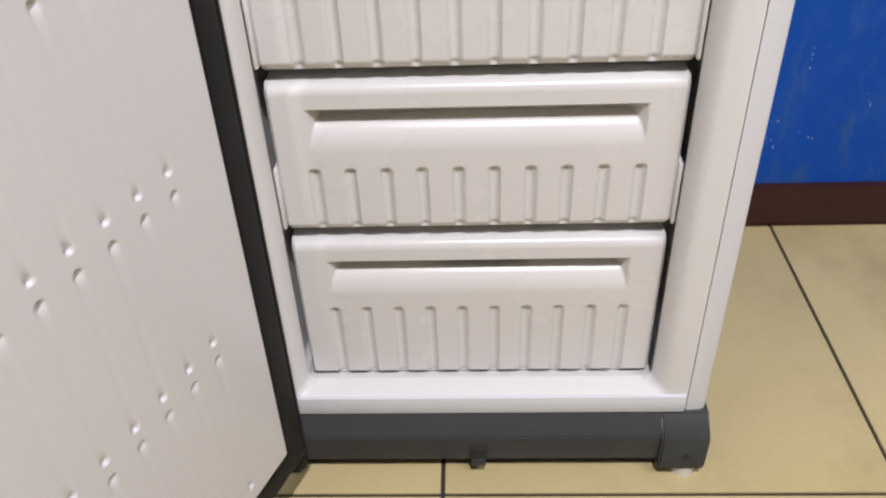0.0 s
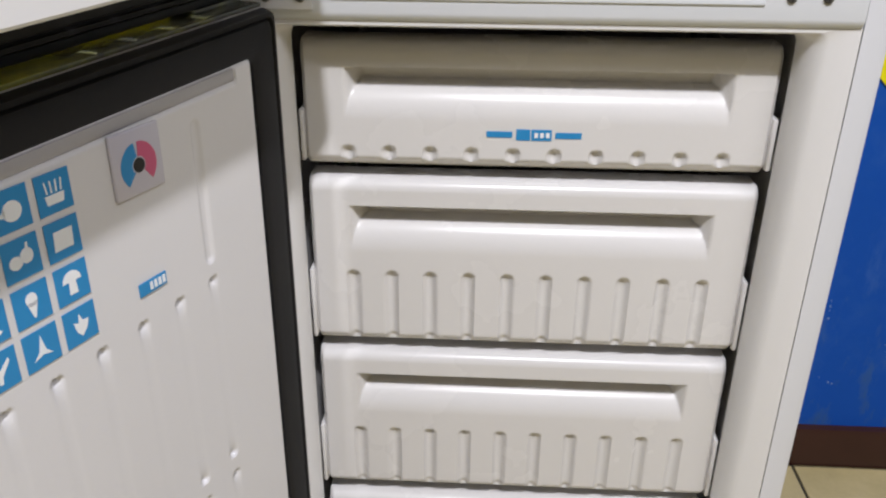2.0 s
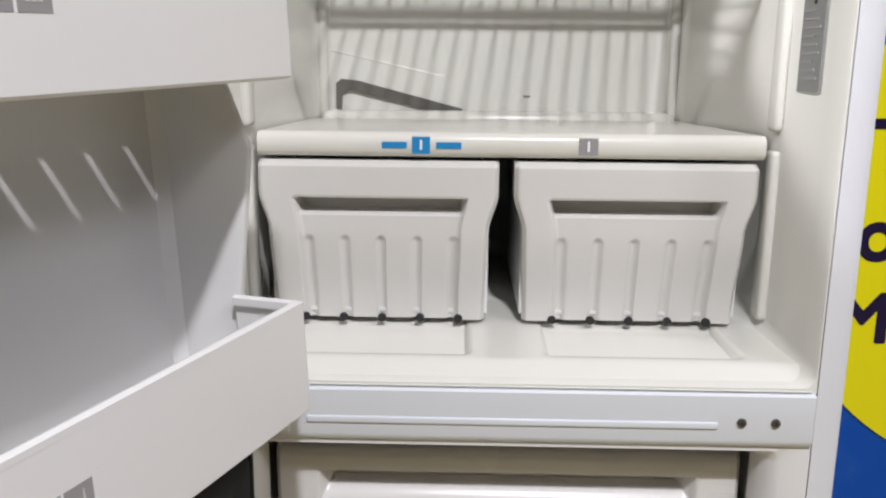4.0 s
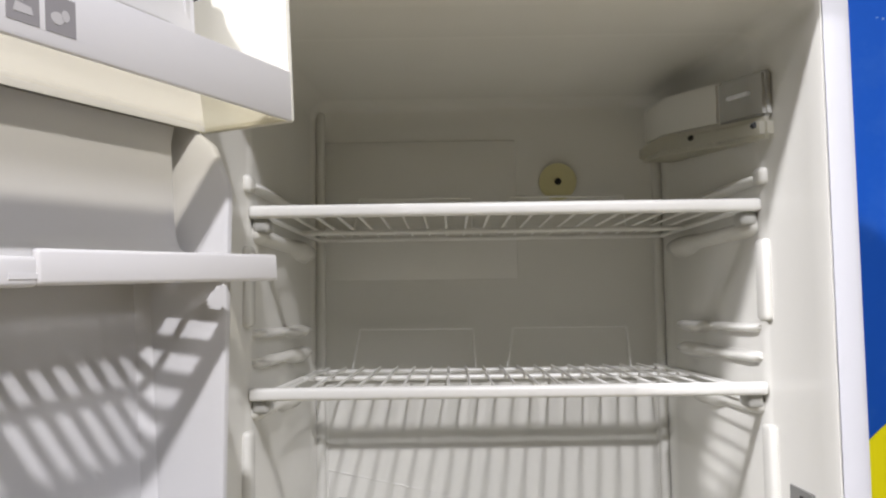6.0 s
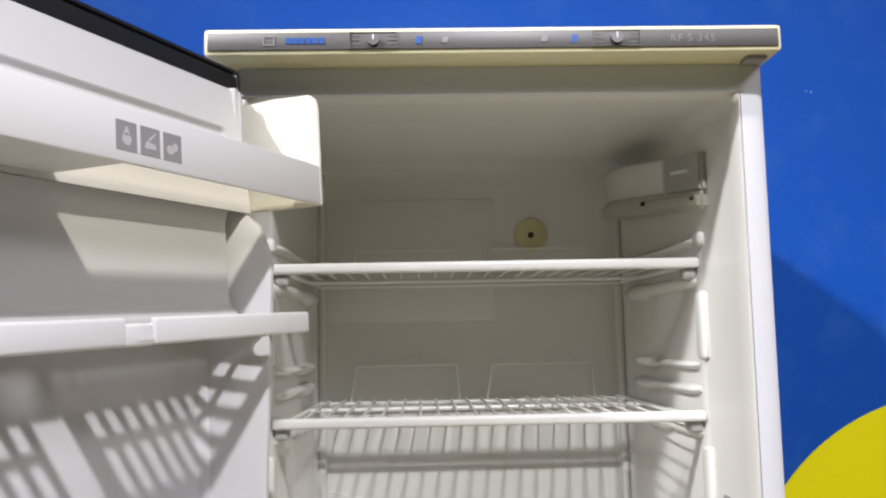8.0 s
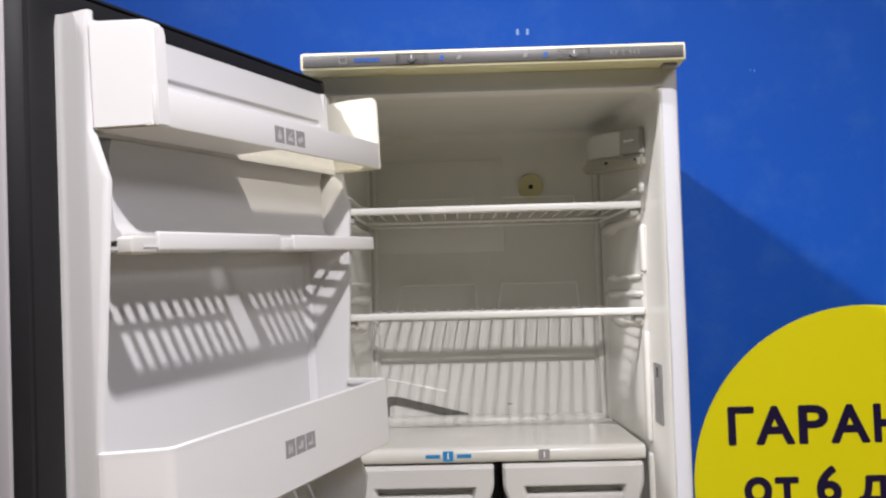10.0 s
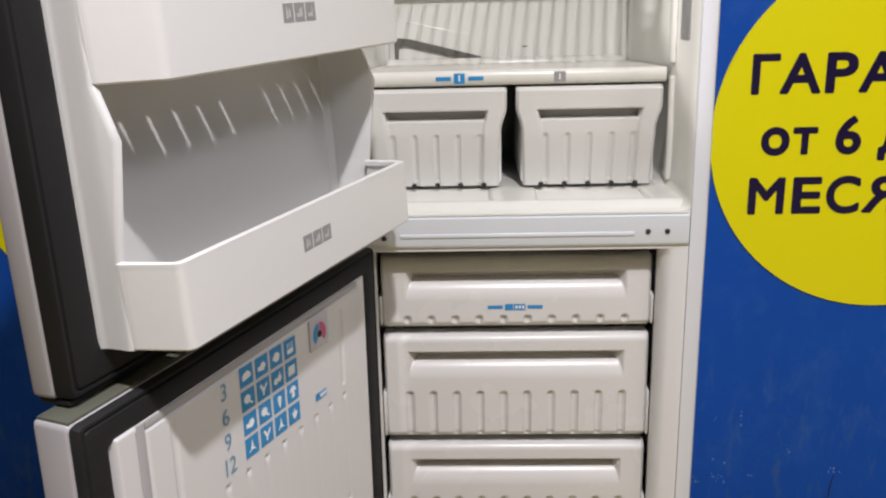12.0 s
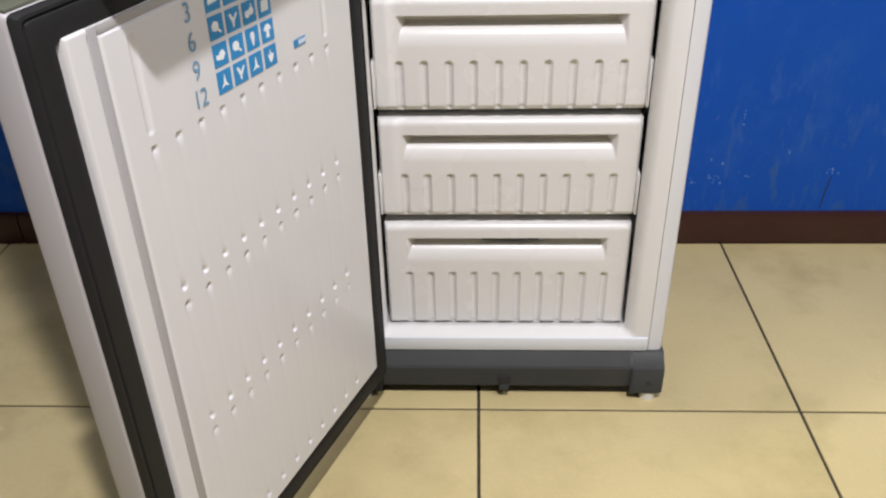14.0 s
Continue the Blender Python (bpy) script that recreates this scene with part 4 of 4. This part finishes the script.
PICTOGRAMS = {
    "cake": [[(-0.6, -0.7), (0.6, -0.7), (0.7, -0.1), (-0.7, -0.1)]] + [[(x - 0.06, 0.0), (x + 0.06, 0.0), (x * 1.2 + 0.05, 0.75), (x * 1.2 - 0.05, 0.75)] for x in (-0.5, -0.17, 0.17, 0.5)],
    "fruit": [circle(0.05, -0.08, 0.62, 14, 1.05), [(-0.95, -0.25), (-0.4, 0.2), (-0.4, -0.35)]],
    "pack": [[(-0.75, -0.65), (0.65, -0.65), (0.75, 0.6), (-0.65, 0.6)]],
    "peppers": [circle(-0.42, -0.15, 0.42, 12, 1.1), circle(0.35, 0.05, 0.48, 12, 0.95), [(0.3, 0.4), (0.5, 0.4), (0.55, 0.85), (0.4, 0.85)]],
    "mushroom": [circle(0, 0.1, 0.72, 14)[:8], [(-0.26, 0.12), (0.26, 0.12), (0.32, -0.75), (-0.32, -0.75)]],
    "carrot": [circle(0.0, 0.3, 0.46, 12, 0.9), [(-0.35, 0.1), (0.40, 0.2), (0.1, -0.9), (-0.02, -0.9)]],
    "berry": [[(-0.55, 0.35), (-0.15, 0.15), (-0.05, 0.8), (0.2, 0.25), (0.65, 0.2), (0.45, -0.35), (0.0, -0.8), (-0.35, -0.4)]],
    "fish": [[(-0.7, -0.65), (-0.25, -0.2), (0.0, 0.85), (0.25, -0.2), (0.7, -0.65), (0.0, -0.45)]],
    "bread": [[(-0.8, -0.5), (0.8, -0.35), (0.8, 0.15), (0.2, 0.55), (-0.5, 0.35), (-0.8, 0.1)]],
    "meat": [circle(-0.2, 0.1, 0.55, 12, 1.1), [(0.15, -0.1), (0.8, -0.6), (0.62, -0.78), (0.0, -0.35)]],
    "poultry": [[(-0.8, -0.45), (0.3, -0.65), (0.8, -0.1), (0.45, 0.45), (-0.1, 0.35), (-0.35, 0.0), (-0.8, 0.1)]],
    "prawn": [[(-0.7, 0.6), (-0.4, 0.75), (0.05, 0.1), (0.7, 0.7), (0.75, 0.45), (0.15, -0.35), (0.1, -0.8), (-0.15, -0.8), (-0.2, -0.3)]],
    "pear": [circle(0, -0.25, 0.55, 14, 1.0), [(-0.38, 0.05), (0.38, 0.05), (0.10, 0.80), (-0.08, 0.80)]],
    "cheese": [[(-0.75, -0.65), (0.75, -0.65), (0.6, -0.15), (-0.55, 0.0)], [(-0.35, 0.1), (0.0, 0.1), (0.8, 0.8), (0.65, 0.85)]],
    "eggs": [circle(-0.3, -0.25, 0.42, 14, 1.25), circle(0.38, 0.05, 0.40, 14, 0.85)],
    "bottles": [[(-0.55, -0.75), (-0.12, -0.75), (-0.12, 0.0), (-0.27, 0.75), (-0.40, 0.75), (-0.55, 0.0)], [(0.08, -0.6), (0.48, -0.6), (0.46, 0.05), (0.34, 0.55), (0.24, 0.55), (0.10, 0.05)]],
    "groceries": [[(-0.7, -0.6), (-0.2, -0.6), (-0.2, -0.1), (-0.7, -0.1)], [(-0.1, -0.6), (0.18, -0.6), (0.18, 0.5), (-0.1, 0.4)], [(0.28, -0.6), (0.62, -0.6), (0.62, 0.55), (0.28, 0.55)]],
    "bottle and tins": [[(-0.65, -0.65), (-0.3, -0.65), (-0.3, -0.2), (-0.65, -0.2)], [(-0.2, -0.65), (0.12, -0.65), (0.12, -0.1), (-0.2, -0.1)], [(0.22, -0.65), (0.58, -0.65), (0.5, 0.1), (0.42, 0.8), (0.34, 0.8), (0.28, 0.1)]],
}
# seen from the food side: the column by the hinge last
FOODS = (("bread", "poultry", "fruit", "cake"), ("meat", "prawn", "peppers", "pack"), ("poultry", "meat", "carrot", "mushroom"), ("fish", "prawn", "fish", "berry"))


def icon(parent, name, cu, cz, size, ink, kind, w):
    """A printed square with a pale pictogram, facing local +y and read from the food side."""
    bm = bmesh.new()
    box(bm, cu - size / 2, cu + size / 2, w - 0.0002, w + 0.0002, cz - size / 2, cz + size / 2)
    for poly in PICTOGRAMS[kind]:
        prism(bm, [(cu - a * size * 0.40, cz + b * size * 0.40) for a, b in poly], w + 0.0001, w + 0.0004, 1, "xzy")
    return part(name, bm, [ink, LIGHT_GREY_INK if ink is GREY_INK else WHITE_INK], parent)


for r in range(4):
    for c in range(4):
        icon(lower, "food_icon", 0.3625 - c * 0.0311, 0.8760 - r * 0.0308, 0.0258, BLUE_INK, FOODS[r][c], WP)
for i, text in enumerate(("3", "6", "9", "12")):
    letters("storage_month", text, 0.030, pose(0.413 if len(text) == 1 else 0.420, WP + 0.0004, 0.8625 - i * 0.0312, 90, 0, 180), NUMERAL_INK, lower, 0.0, 0.0003, "greyish blue printed numeral", 0.9, 0.9)
part("printed_tag", boxes((0.189, 0.216, WP, WP + 0.0006, 0.7765, 0.7865)), BLUE_INK, lower)
for k in range(4):
    part("white_mark", boxes((0.1905 + 0.0042 * k, 0.1932 + 0.0042 * k, WP + 0.0004, WP + 0.0010, 0.7785, 0.7845)), WHITE_INK, lower)
part("sticker", boxes((0.1775, 0.2235, WP - 0.001, WP + 0.0024, 0.8510, 0.8970), bevel=0.0016, seg=3), CLEAR_LILAC, lower, "small clear plastic badge with a red and blue ring")
for a0, a1, m in ((100, 228, BLUE_INK), (-48, 92, RED_INK)):
    bm = bmesh.new()
    out = [(0.2005 - 0.0165 * math.cos(radians(a)), 0.8715 + 0.0165 * math.sin(radians(a))) for a in range(a0, a1 + 1, 8)]
    inn = [(0.2005 - 0.0062 * math.cos(radians(a)), 0.8715 + 0.0062 * math.sin(radians(a))) for a in range(a1, a0 - 1, -8)]
    prism(bm, out + inn, WP + 0.0020, WP + 0.0027, 0, "xzy")
    part("colour_arc", bm, m, lower)
bm = bmesh.new()
disc(bm, (0.2005, WP + 0.0028, 0.8715), 0.0052, 0.0008, n=16)
part("dark_spot", bm, DARK, lower)

# upper door liner: flanks whose rims step back where a bin hangs, and a sunken back
BINS = ((1.6545, 1.775), (1.2505, 1.3465), (0.9990, 1.0885))


def rim(z):
    """How far the rim of the flanks stands out at height z: less behind a bin, sloping out again below it."""
    for low, high in BINS:
        if low <= z <= high:
            return 0.096
        if low - 0.050 < z < low:
            return 0.096 + 0.0185 * (low - z) / 0.050
    return 0.1145


def flank(edge, outer, inner, back, lowered=0.0):
    """A flank of the liner: from the seal up to the rim and down to the sunken back."""
    bm = bmesh.new()
    levels = [0.999]
    for low, high in sorted(BINS):
        levels += [low - 0.050, low - 0.034, low - 0.017, low - 0.0002, low, high - 0.0002, high] if low > 1.1 else [low, high - 0.0002, high]
    levels = sorted({z for z in levels if 0.999 <= z <= 1.773} | {1.773})
    s = 1 if edge > back else -1
    rows = []
    for z in levels:
        r = rim(z) - (lowered if z > 1.654 else 0.0)
        line = [(edge, 0.0365), (edge - s * 0.0003, 0.059), (edge - s * 0.0012, 0.0605), (edge - s * 0.0030, 0.066), (edge - s * 0.0030, 0.0755), (edge - s * 0.0036, 0.0785), (outer + s * 0.0022, r - 0.006), (outer + s * 0.0010, r - 0.0015), (outer - s * 0.001, r),
                (inner + s * 0.001, r), (inner - s * 0.001, r - 0.002), (back + s * 0.010, 0.046), (back, 0.0380)]
        rows.append([bm.verts.new((u, w, z)) for u, w in line])
    for p, q in zip(rows, rows[1:]):
        for i in range(len(p) - 1):
            bm.faces.new((p[i], p[i + 1], q[i + 1], q[i]))
    for row in (rows[0], rows[-1]):
        bm.faces.new(row)
    return bm


lin = part("inner_liner", racked(boxes((0.060, 0.540, 0.0362, 0.0385, 0.999, 1.7700), bevel=0.002), 0.035), LINING, upper, "white moulded door lining with stepped flanks", 50)
part("liner_flank", racked(flank(0.5510, 0.5460, 0.5400, 0.4960), 0.035), LINING, upper, sharp=40)
part("liner_flank", flank(0.0380, 0.0500, 0.0570, 0.0750, 0.014), LINING, upper, sharp=40)
# the lining stands forward between dairy bin and rack, with a rounded foot
bm = bmesh.new()
prism(bm, [(0.0365, 1.549), (0.086, 1.549), (0.0875, 1.553), (0.086, 1.557), (0.081, 1.561), (0.078, 1.568), (0.077, 1.580), (0.0765, 1.640), (0.080, 1.652), (0.0365, 1.652)], 0.072, 0.492, 0, "yzx")
part("liner_ledge", bm, LINING, upper, sharp=60)


def header_depth(u, z):
    """The face above the dairy bin: nearly upright, with one long groove that ends round."""
    w = 0.086 - 0.10 * (z - 1.70)
    du = max(0.080 - u, u - 0.490, 0.0)
    r = math.hypot(du, z - 1.7235) / 0.0062
    return w - (0.0040 * (1 - r ** 3) if r < 1 else 0.0)


bm = bmesh.new()
HU, HZ = 160, 70
grid = [[bm.verts.new((0.050 + 0.482 * i / HU, header_depth(0.050 + 0.482 * i / HU, 1.650 + 0.1215 * j / HZ), 1.650 + 0.1215 * j / HZ)) for i in range(HU + 1)] for j in range(HZ + 1)]
for j in range(HZ):
    for i in range(HU):
        bm.faces.new((grid[j][i + 1], grid[j][i], grid[j + 1][i], grid[j + 1][i + 1]))
head = part("liner_header", bm, LINING, upper, "white face with one long groove", 60)
if head.data.polygons[0].normal.y < 0:
    head.data.flip_normals()
bm = bmesh.new()
rod(bm, (0.012, 0.052, 1.770), (0.012, 0.052, 1.806), 0.0045, 12)
part("hinge_pin", bm, CHROME, upper, "steel hinge pin")


def fillet(poly, radii, n=7):
    """The open line poly with its inner corners rounded."""
    out = [poly[0]]
    for a, b, c, r in zip(poly, poly[1:], poly[2:], radii):
        a, b, c = Vector(a), Vector(b), Vector(c)
        p, q = (a - b).normalized(), (c - b).normalized()
        s, e = b + p * r, b + q * r
        for k in range(n + 1):
            t = k / n
            out.append(tuple(s * (1 - t) ** 2 + b * 2 * t * (1 - t) + e * t * t))
    return out + [poly[-1]]


def outline(u0, u1, w0, w1, cut, inset=0.0):
    line = [(u1 - inset, w0), (u1 - inset, w1 - cut[1] - inset * 0.4), (u1 - cut[0] - inset * 0.4, w1 - inset), (u0 + inset, w1 - inset), (u0 + inset, w0)]
    return fillet(line, (0.005, 0.008, 0.003))


def tray_walls(bm, o, i, z0, z1):
    """An open-backed wall that follows the outline o outside and i inside, with a rounded rim."""
    k = len(o)
    mid = [((a[0] + b[0]) / 2, (a[1] + b[1]) / 2) for a, b in zip(o, i)]
    v = [[bm.verts.new((x, y, z)) for x, y in ring] for ring, z in ((o, z0 + 0.002), (o, z1 - 0.0015), (mid, z1), (i, z1 - 0.0015), (i, z0), (mid, z0))]
    for p, q in zip(v, v[1:] + v[:1]):
        for j in range(k - 1):
            bm.faces.new((p[j], p[j + 1], q[j + 1], q[j]))
    for j in (0, k - 1):
        bm.faces.new([r[j] for r in v])


def slotted_floor(bm, u0, u1, w0, w1, z0, z1, slots):
    """A plate with rectangular slots (u, half width, w from, w to), sorted by u."""
    at = u0
    for u, h, a, b in slots:
        box(bm, at, u - h, w0, w1, z0, z1)
        box(bm, u - h, u + h, w0, a, z0, z1)
        box(bm, u - h, u + h, b, w1, z0, z1)
        at = u + h
    box(bm, at, u1, w0, w1, z0, z1)


def door_bin(z0, z1, u0, u1, cut, label, icon_u, icon_z, pitch, size):
    db = thing("door_bin", label, "door shelf", UPPER, "door bins")
    bm = bmesh.new()
    tray_walls(bm, outline(u0, u1, 0.096, 0.156, cut), outline(u0, u1, 0.096, 0.156, cut, 0.004), z0, z1 - 0.004)
    part("tray_wall", bm, BIN, db)
    bm = bmesh.new()
    tray_walls(bm, outline(u0, u1, 0.096, 0.156, cut, -0.00015), outline(u0, u1, 0.096, 0.156, cut, 0.0078), z1 - 0.0075, z1)
    part("rounded_rim", bm, BIN, db)
    bm = bmesh.new()
    slots = [(u, 0.0029, 0.067, 0.092) for u in [0.130 + 0.0363 * k for k in range(4)] + [0.327 + 0.0395 * k for k in range(5)]]
    slotted_floor(bm, u0 + 0.004, 0.518, 0.040, 0.1525, z0 + 0.003, z0 + 0.005, slots)
    part("tray_floor", bm, BIN, db)
    for k, kind in enumerate(("bottles", "groceries", "bottle and tins")):
        icon(db, "food_icon", icon_u + pitch - k * pitch, icon_z, size, GREY_INK, kind, 0.1561)
    return db


door_bin(0.9990, 1.0880, 0.060, 0.5545, (0.014, 0.059), "white plastic bottle bin with grey food icons, low on door", 0.3060, 1.0445, 0.0210, 0.0190)
door_bin(1.2505, 1.3460, 0.053, 0.5465, (0.029, 0.058), "white plastic bin with grey food icons, mid door", 0.2923, 1.3003, 0.0225, 0.0203)

# dairy bin at the top of the door
dairy = thing("dairy_bin", "white and cream plastic dairy bin near the top of door", "door shelf", UPPER)
part("front_wall", boxes((0.028, 0.512, 0.1515, 0.1560, 1.6545, 1.6930), bevel=0.0018), BIN, dairy, "white front with grey food icons")
part("tray_floor", boxes((0.296, 0.514, 0.062, 0.152, 1.6550, 1.6585)), BIN, dairy)
part("clear_floor", boxes((0.030, 0.296, 0.070, 0.152, 1.6550, 1.6585)), CLEAR_CREAM, dairy, "cream half-clear floor panel")


def end_wall(poly, u0, u1, lean, bevel):
    bm = bmesh.new()
    prism(bm, poly, u0, u1, 0, "yzx")
    bmesh.ops.bevel(bm, geom=bm.edges[:], offset=bevel, segments=3, affect="EDGES")
    for v in bm.verts:
        v.co.x -= lean * (v.co.y - 0.092)
    return bm


far_wall = [(0.067, 1.654), (0.1565, 1.654), (0.1565, 1.750), (0.1545, 1.758), (0.148, 1.7630), (0.110, 1.7640), (0.067, 1.762)]
near_wall = [(0.0965, 1.654), (0.1565, 1.654), (0.1565, 1.747), (0.1540, 1.755), (0.148, 1.7590), (0.0965, 1.7600)]
part("end_wall", end_wall(far_wall, 0.026, 0.030, 0.0, 0.0012), TRANSLUCENT, dairy, "cream end wall")
part("end_wall", end_wall(near_wall, 0.5170, 0.5360, 0.40, 0.0022), BIN, dairy, "white hollow end wall")
for k, kind in enumerate(("pear", "cheese", "eggs")):
    icon(dairy, "food_icon", 0.2744 + 0.0235 - k * 0.0235, 1.6722, 0.0198, GREY_INK, kind, 0.1561)

# slotted racks between dairy bin and middle bin
for u0, u1, s0, pitch, name in ((0.035, 0.253, 0.0900, 0.0196, "hinge"), (0.285, 0.498, 0.3170, 0.0189, "free")):
    rack = thing("door_rack", "white plastic slotted rack between two door bins", "door shelf", UPPER, "slotted door racks")
    bm = bmesh.new()
    slots = [(s0 + pitch * k, pitch * 0.31, 0.0720, 0.0930) for k in range(9 if name == "hinge" else 10)]
    start, stop = (0.0825, u1 + 0.019) if name == "hinge" else (u0 + 0.018, 0.520)
    slotted_floor(bm, start, stop, 0.040, 0.0955, 1.5375, 1.5405, slots)
    slotted_floor(bm, start, stop, 0.0955, 0.1390, 1.5375, 1.5405, [(u, h, 0.0985, 0.1355) for u, h, a, b in slots])
    if name == "hinge":
        cells = 0.002
        holes = ((0.040, 0.074, 0.007, 0.010), (0.060, 0.073, 0.008, 0.010), (0.051, 0.098, 0.011, 0.010), (0.069, 0.117, 0.009, 0.013))
        for i in range(27):
            for j in range(44):
                u, w = 0.0285 + (i + 0.5) * cells, 0.050 + (j + 0.5) * cells
                if all(((u - a) / c) ** 2 + ((w - b) / d) ** 2 > 1 for a, b, c, d in holes):
                    for z in (1.5375, 1.5405):
                        q = [bm.verts.new((u + dx * cells / 2, w + dy * cells / 2, z)) for dx, dy in ((-1, -1), (1, -1), (1, 1), (-1, 1))]
                        bm.faces.new(q)
    part("slotted_floor", bm, BIN, rack)
    part("front_lip", boxes((u0 - 0.002, u1 + 0.002, 0.1340, 0.1400, 1.5340, 1.5535), bevel=0.0025, seg=3), BIN, rack)
    if name == "hinge":
        part("joint_cup", boxes((u1 + 0.0005, u1 + 0.0315, 0.129, 0.1385, 1.5335, 1.5495), bevel=0.0025, seg=3), BIN, rack)
    else:
        part("end_lip", boxes((u1 + 0.0005, 0.534, 0.118, 0.1380, 1.5315, 1.5490), bevel=0.0030, seg=3), CRISPER, rack, "yellowish end piece")

# floor tiles
PITCH = 0.6140
tile_bm = bmesh.new()
box(tile_bm, 0.0028, PITCH - 0.0028, 0.0028, PITCH - 0.0028, -0.012, 0.0, 0.0012, 1)
tile_me = finish(tile_bm, "tile", TILE)
edge_me = {}
for i in range(-6, 6):
    for j in range(-9, 2):
        x, y = -0.0515 + i * PITCH, -0.0555 + j * PITCH
        x0, x1, y0, y1 = max(x, -ROOM_X), min(x + PITCH, ROOM_X), max(y, ROOM_FRONT), min(y + PITCH, ROOM_BACK)
        if x1 - x0 < 0.02 or y1 - y0 < 0.012:
            continue
        key = (round(x1 - x0, 3), round(y1 - y0, 3))
        me = tile_me
        if key != (PITCH, PITCH):
            if key not in edge_me:
                b2 = bmesh.new()
                box(b2, 0.0028, key[0] - 0.0028, 0.0028, key[1] - 0.0028, -0.012, 0.0, 0.0012, 1)
                edge_me[key] = finish(b2, "tile", TILE)
            me = edge_me[key]
        t = new("tile", me)
        t.parent = floor
        t.matrix_local = pose(x0, y0, 0)
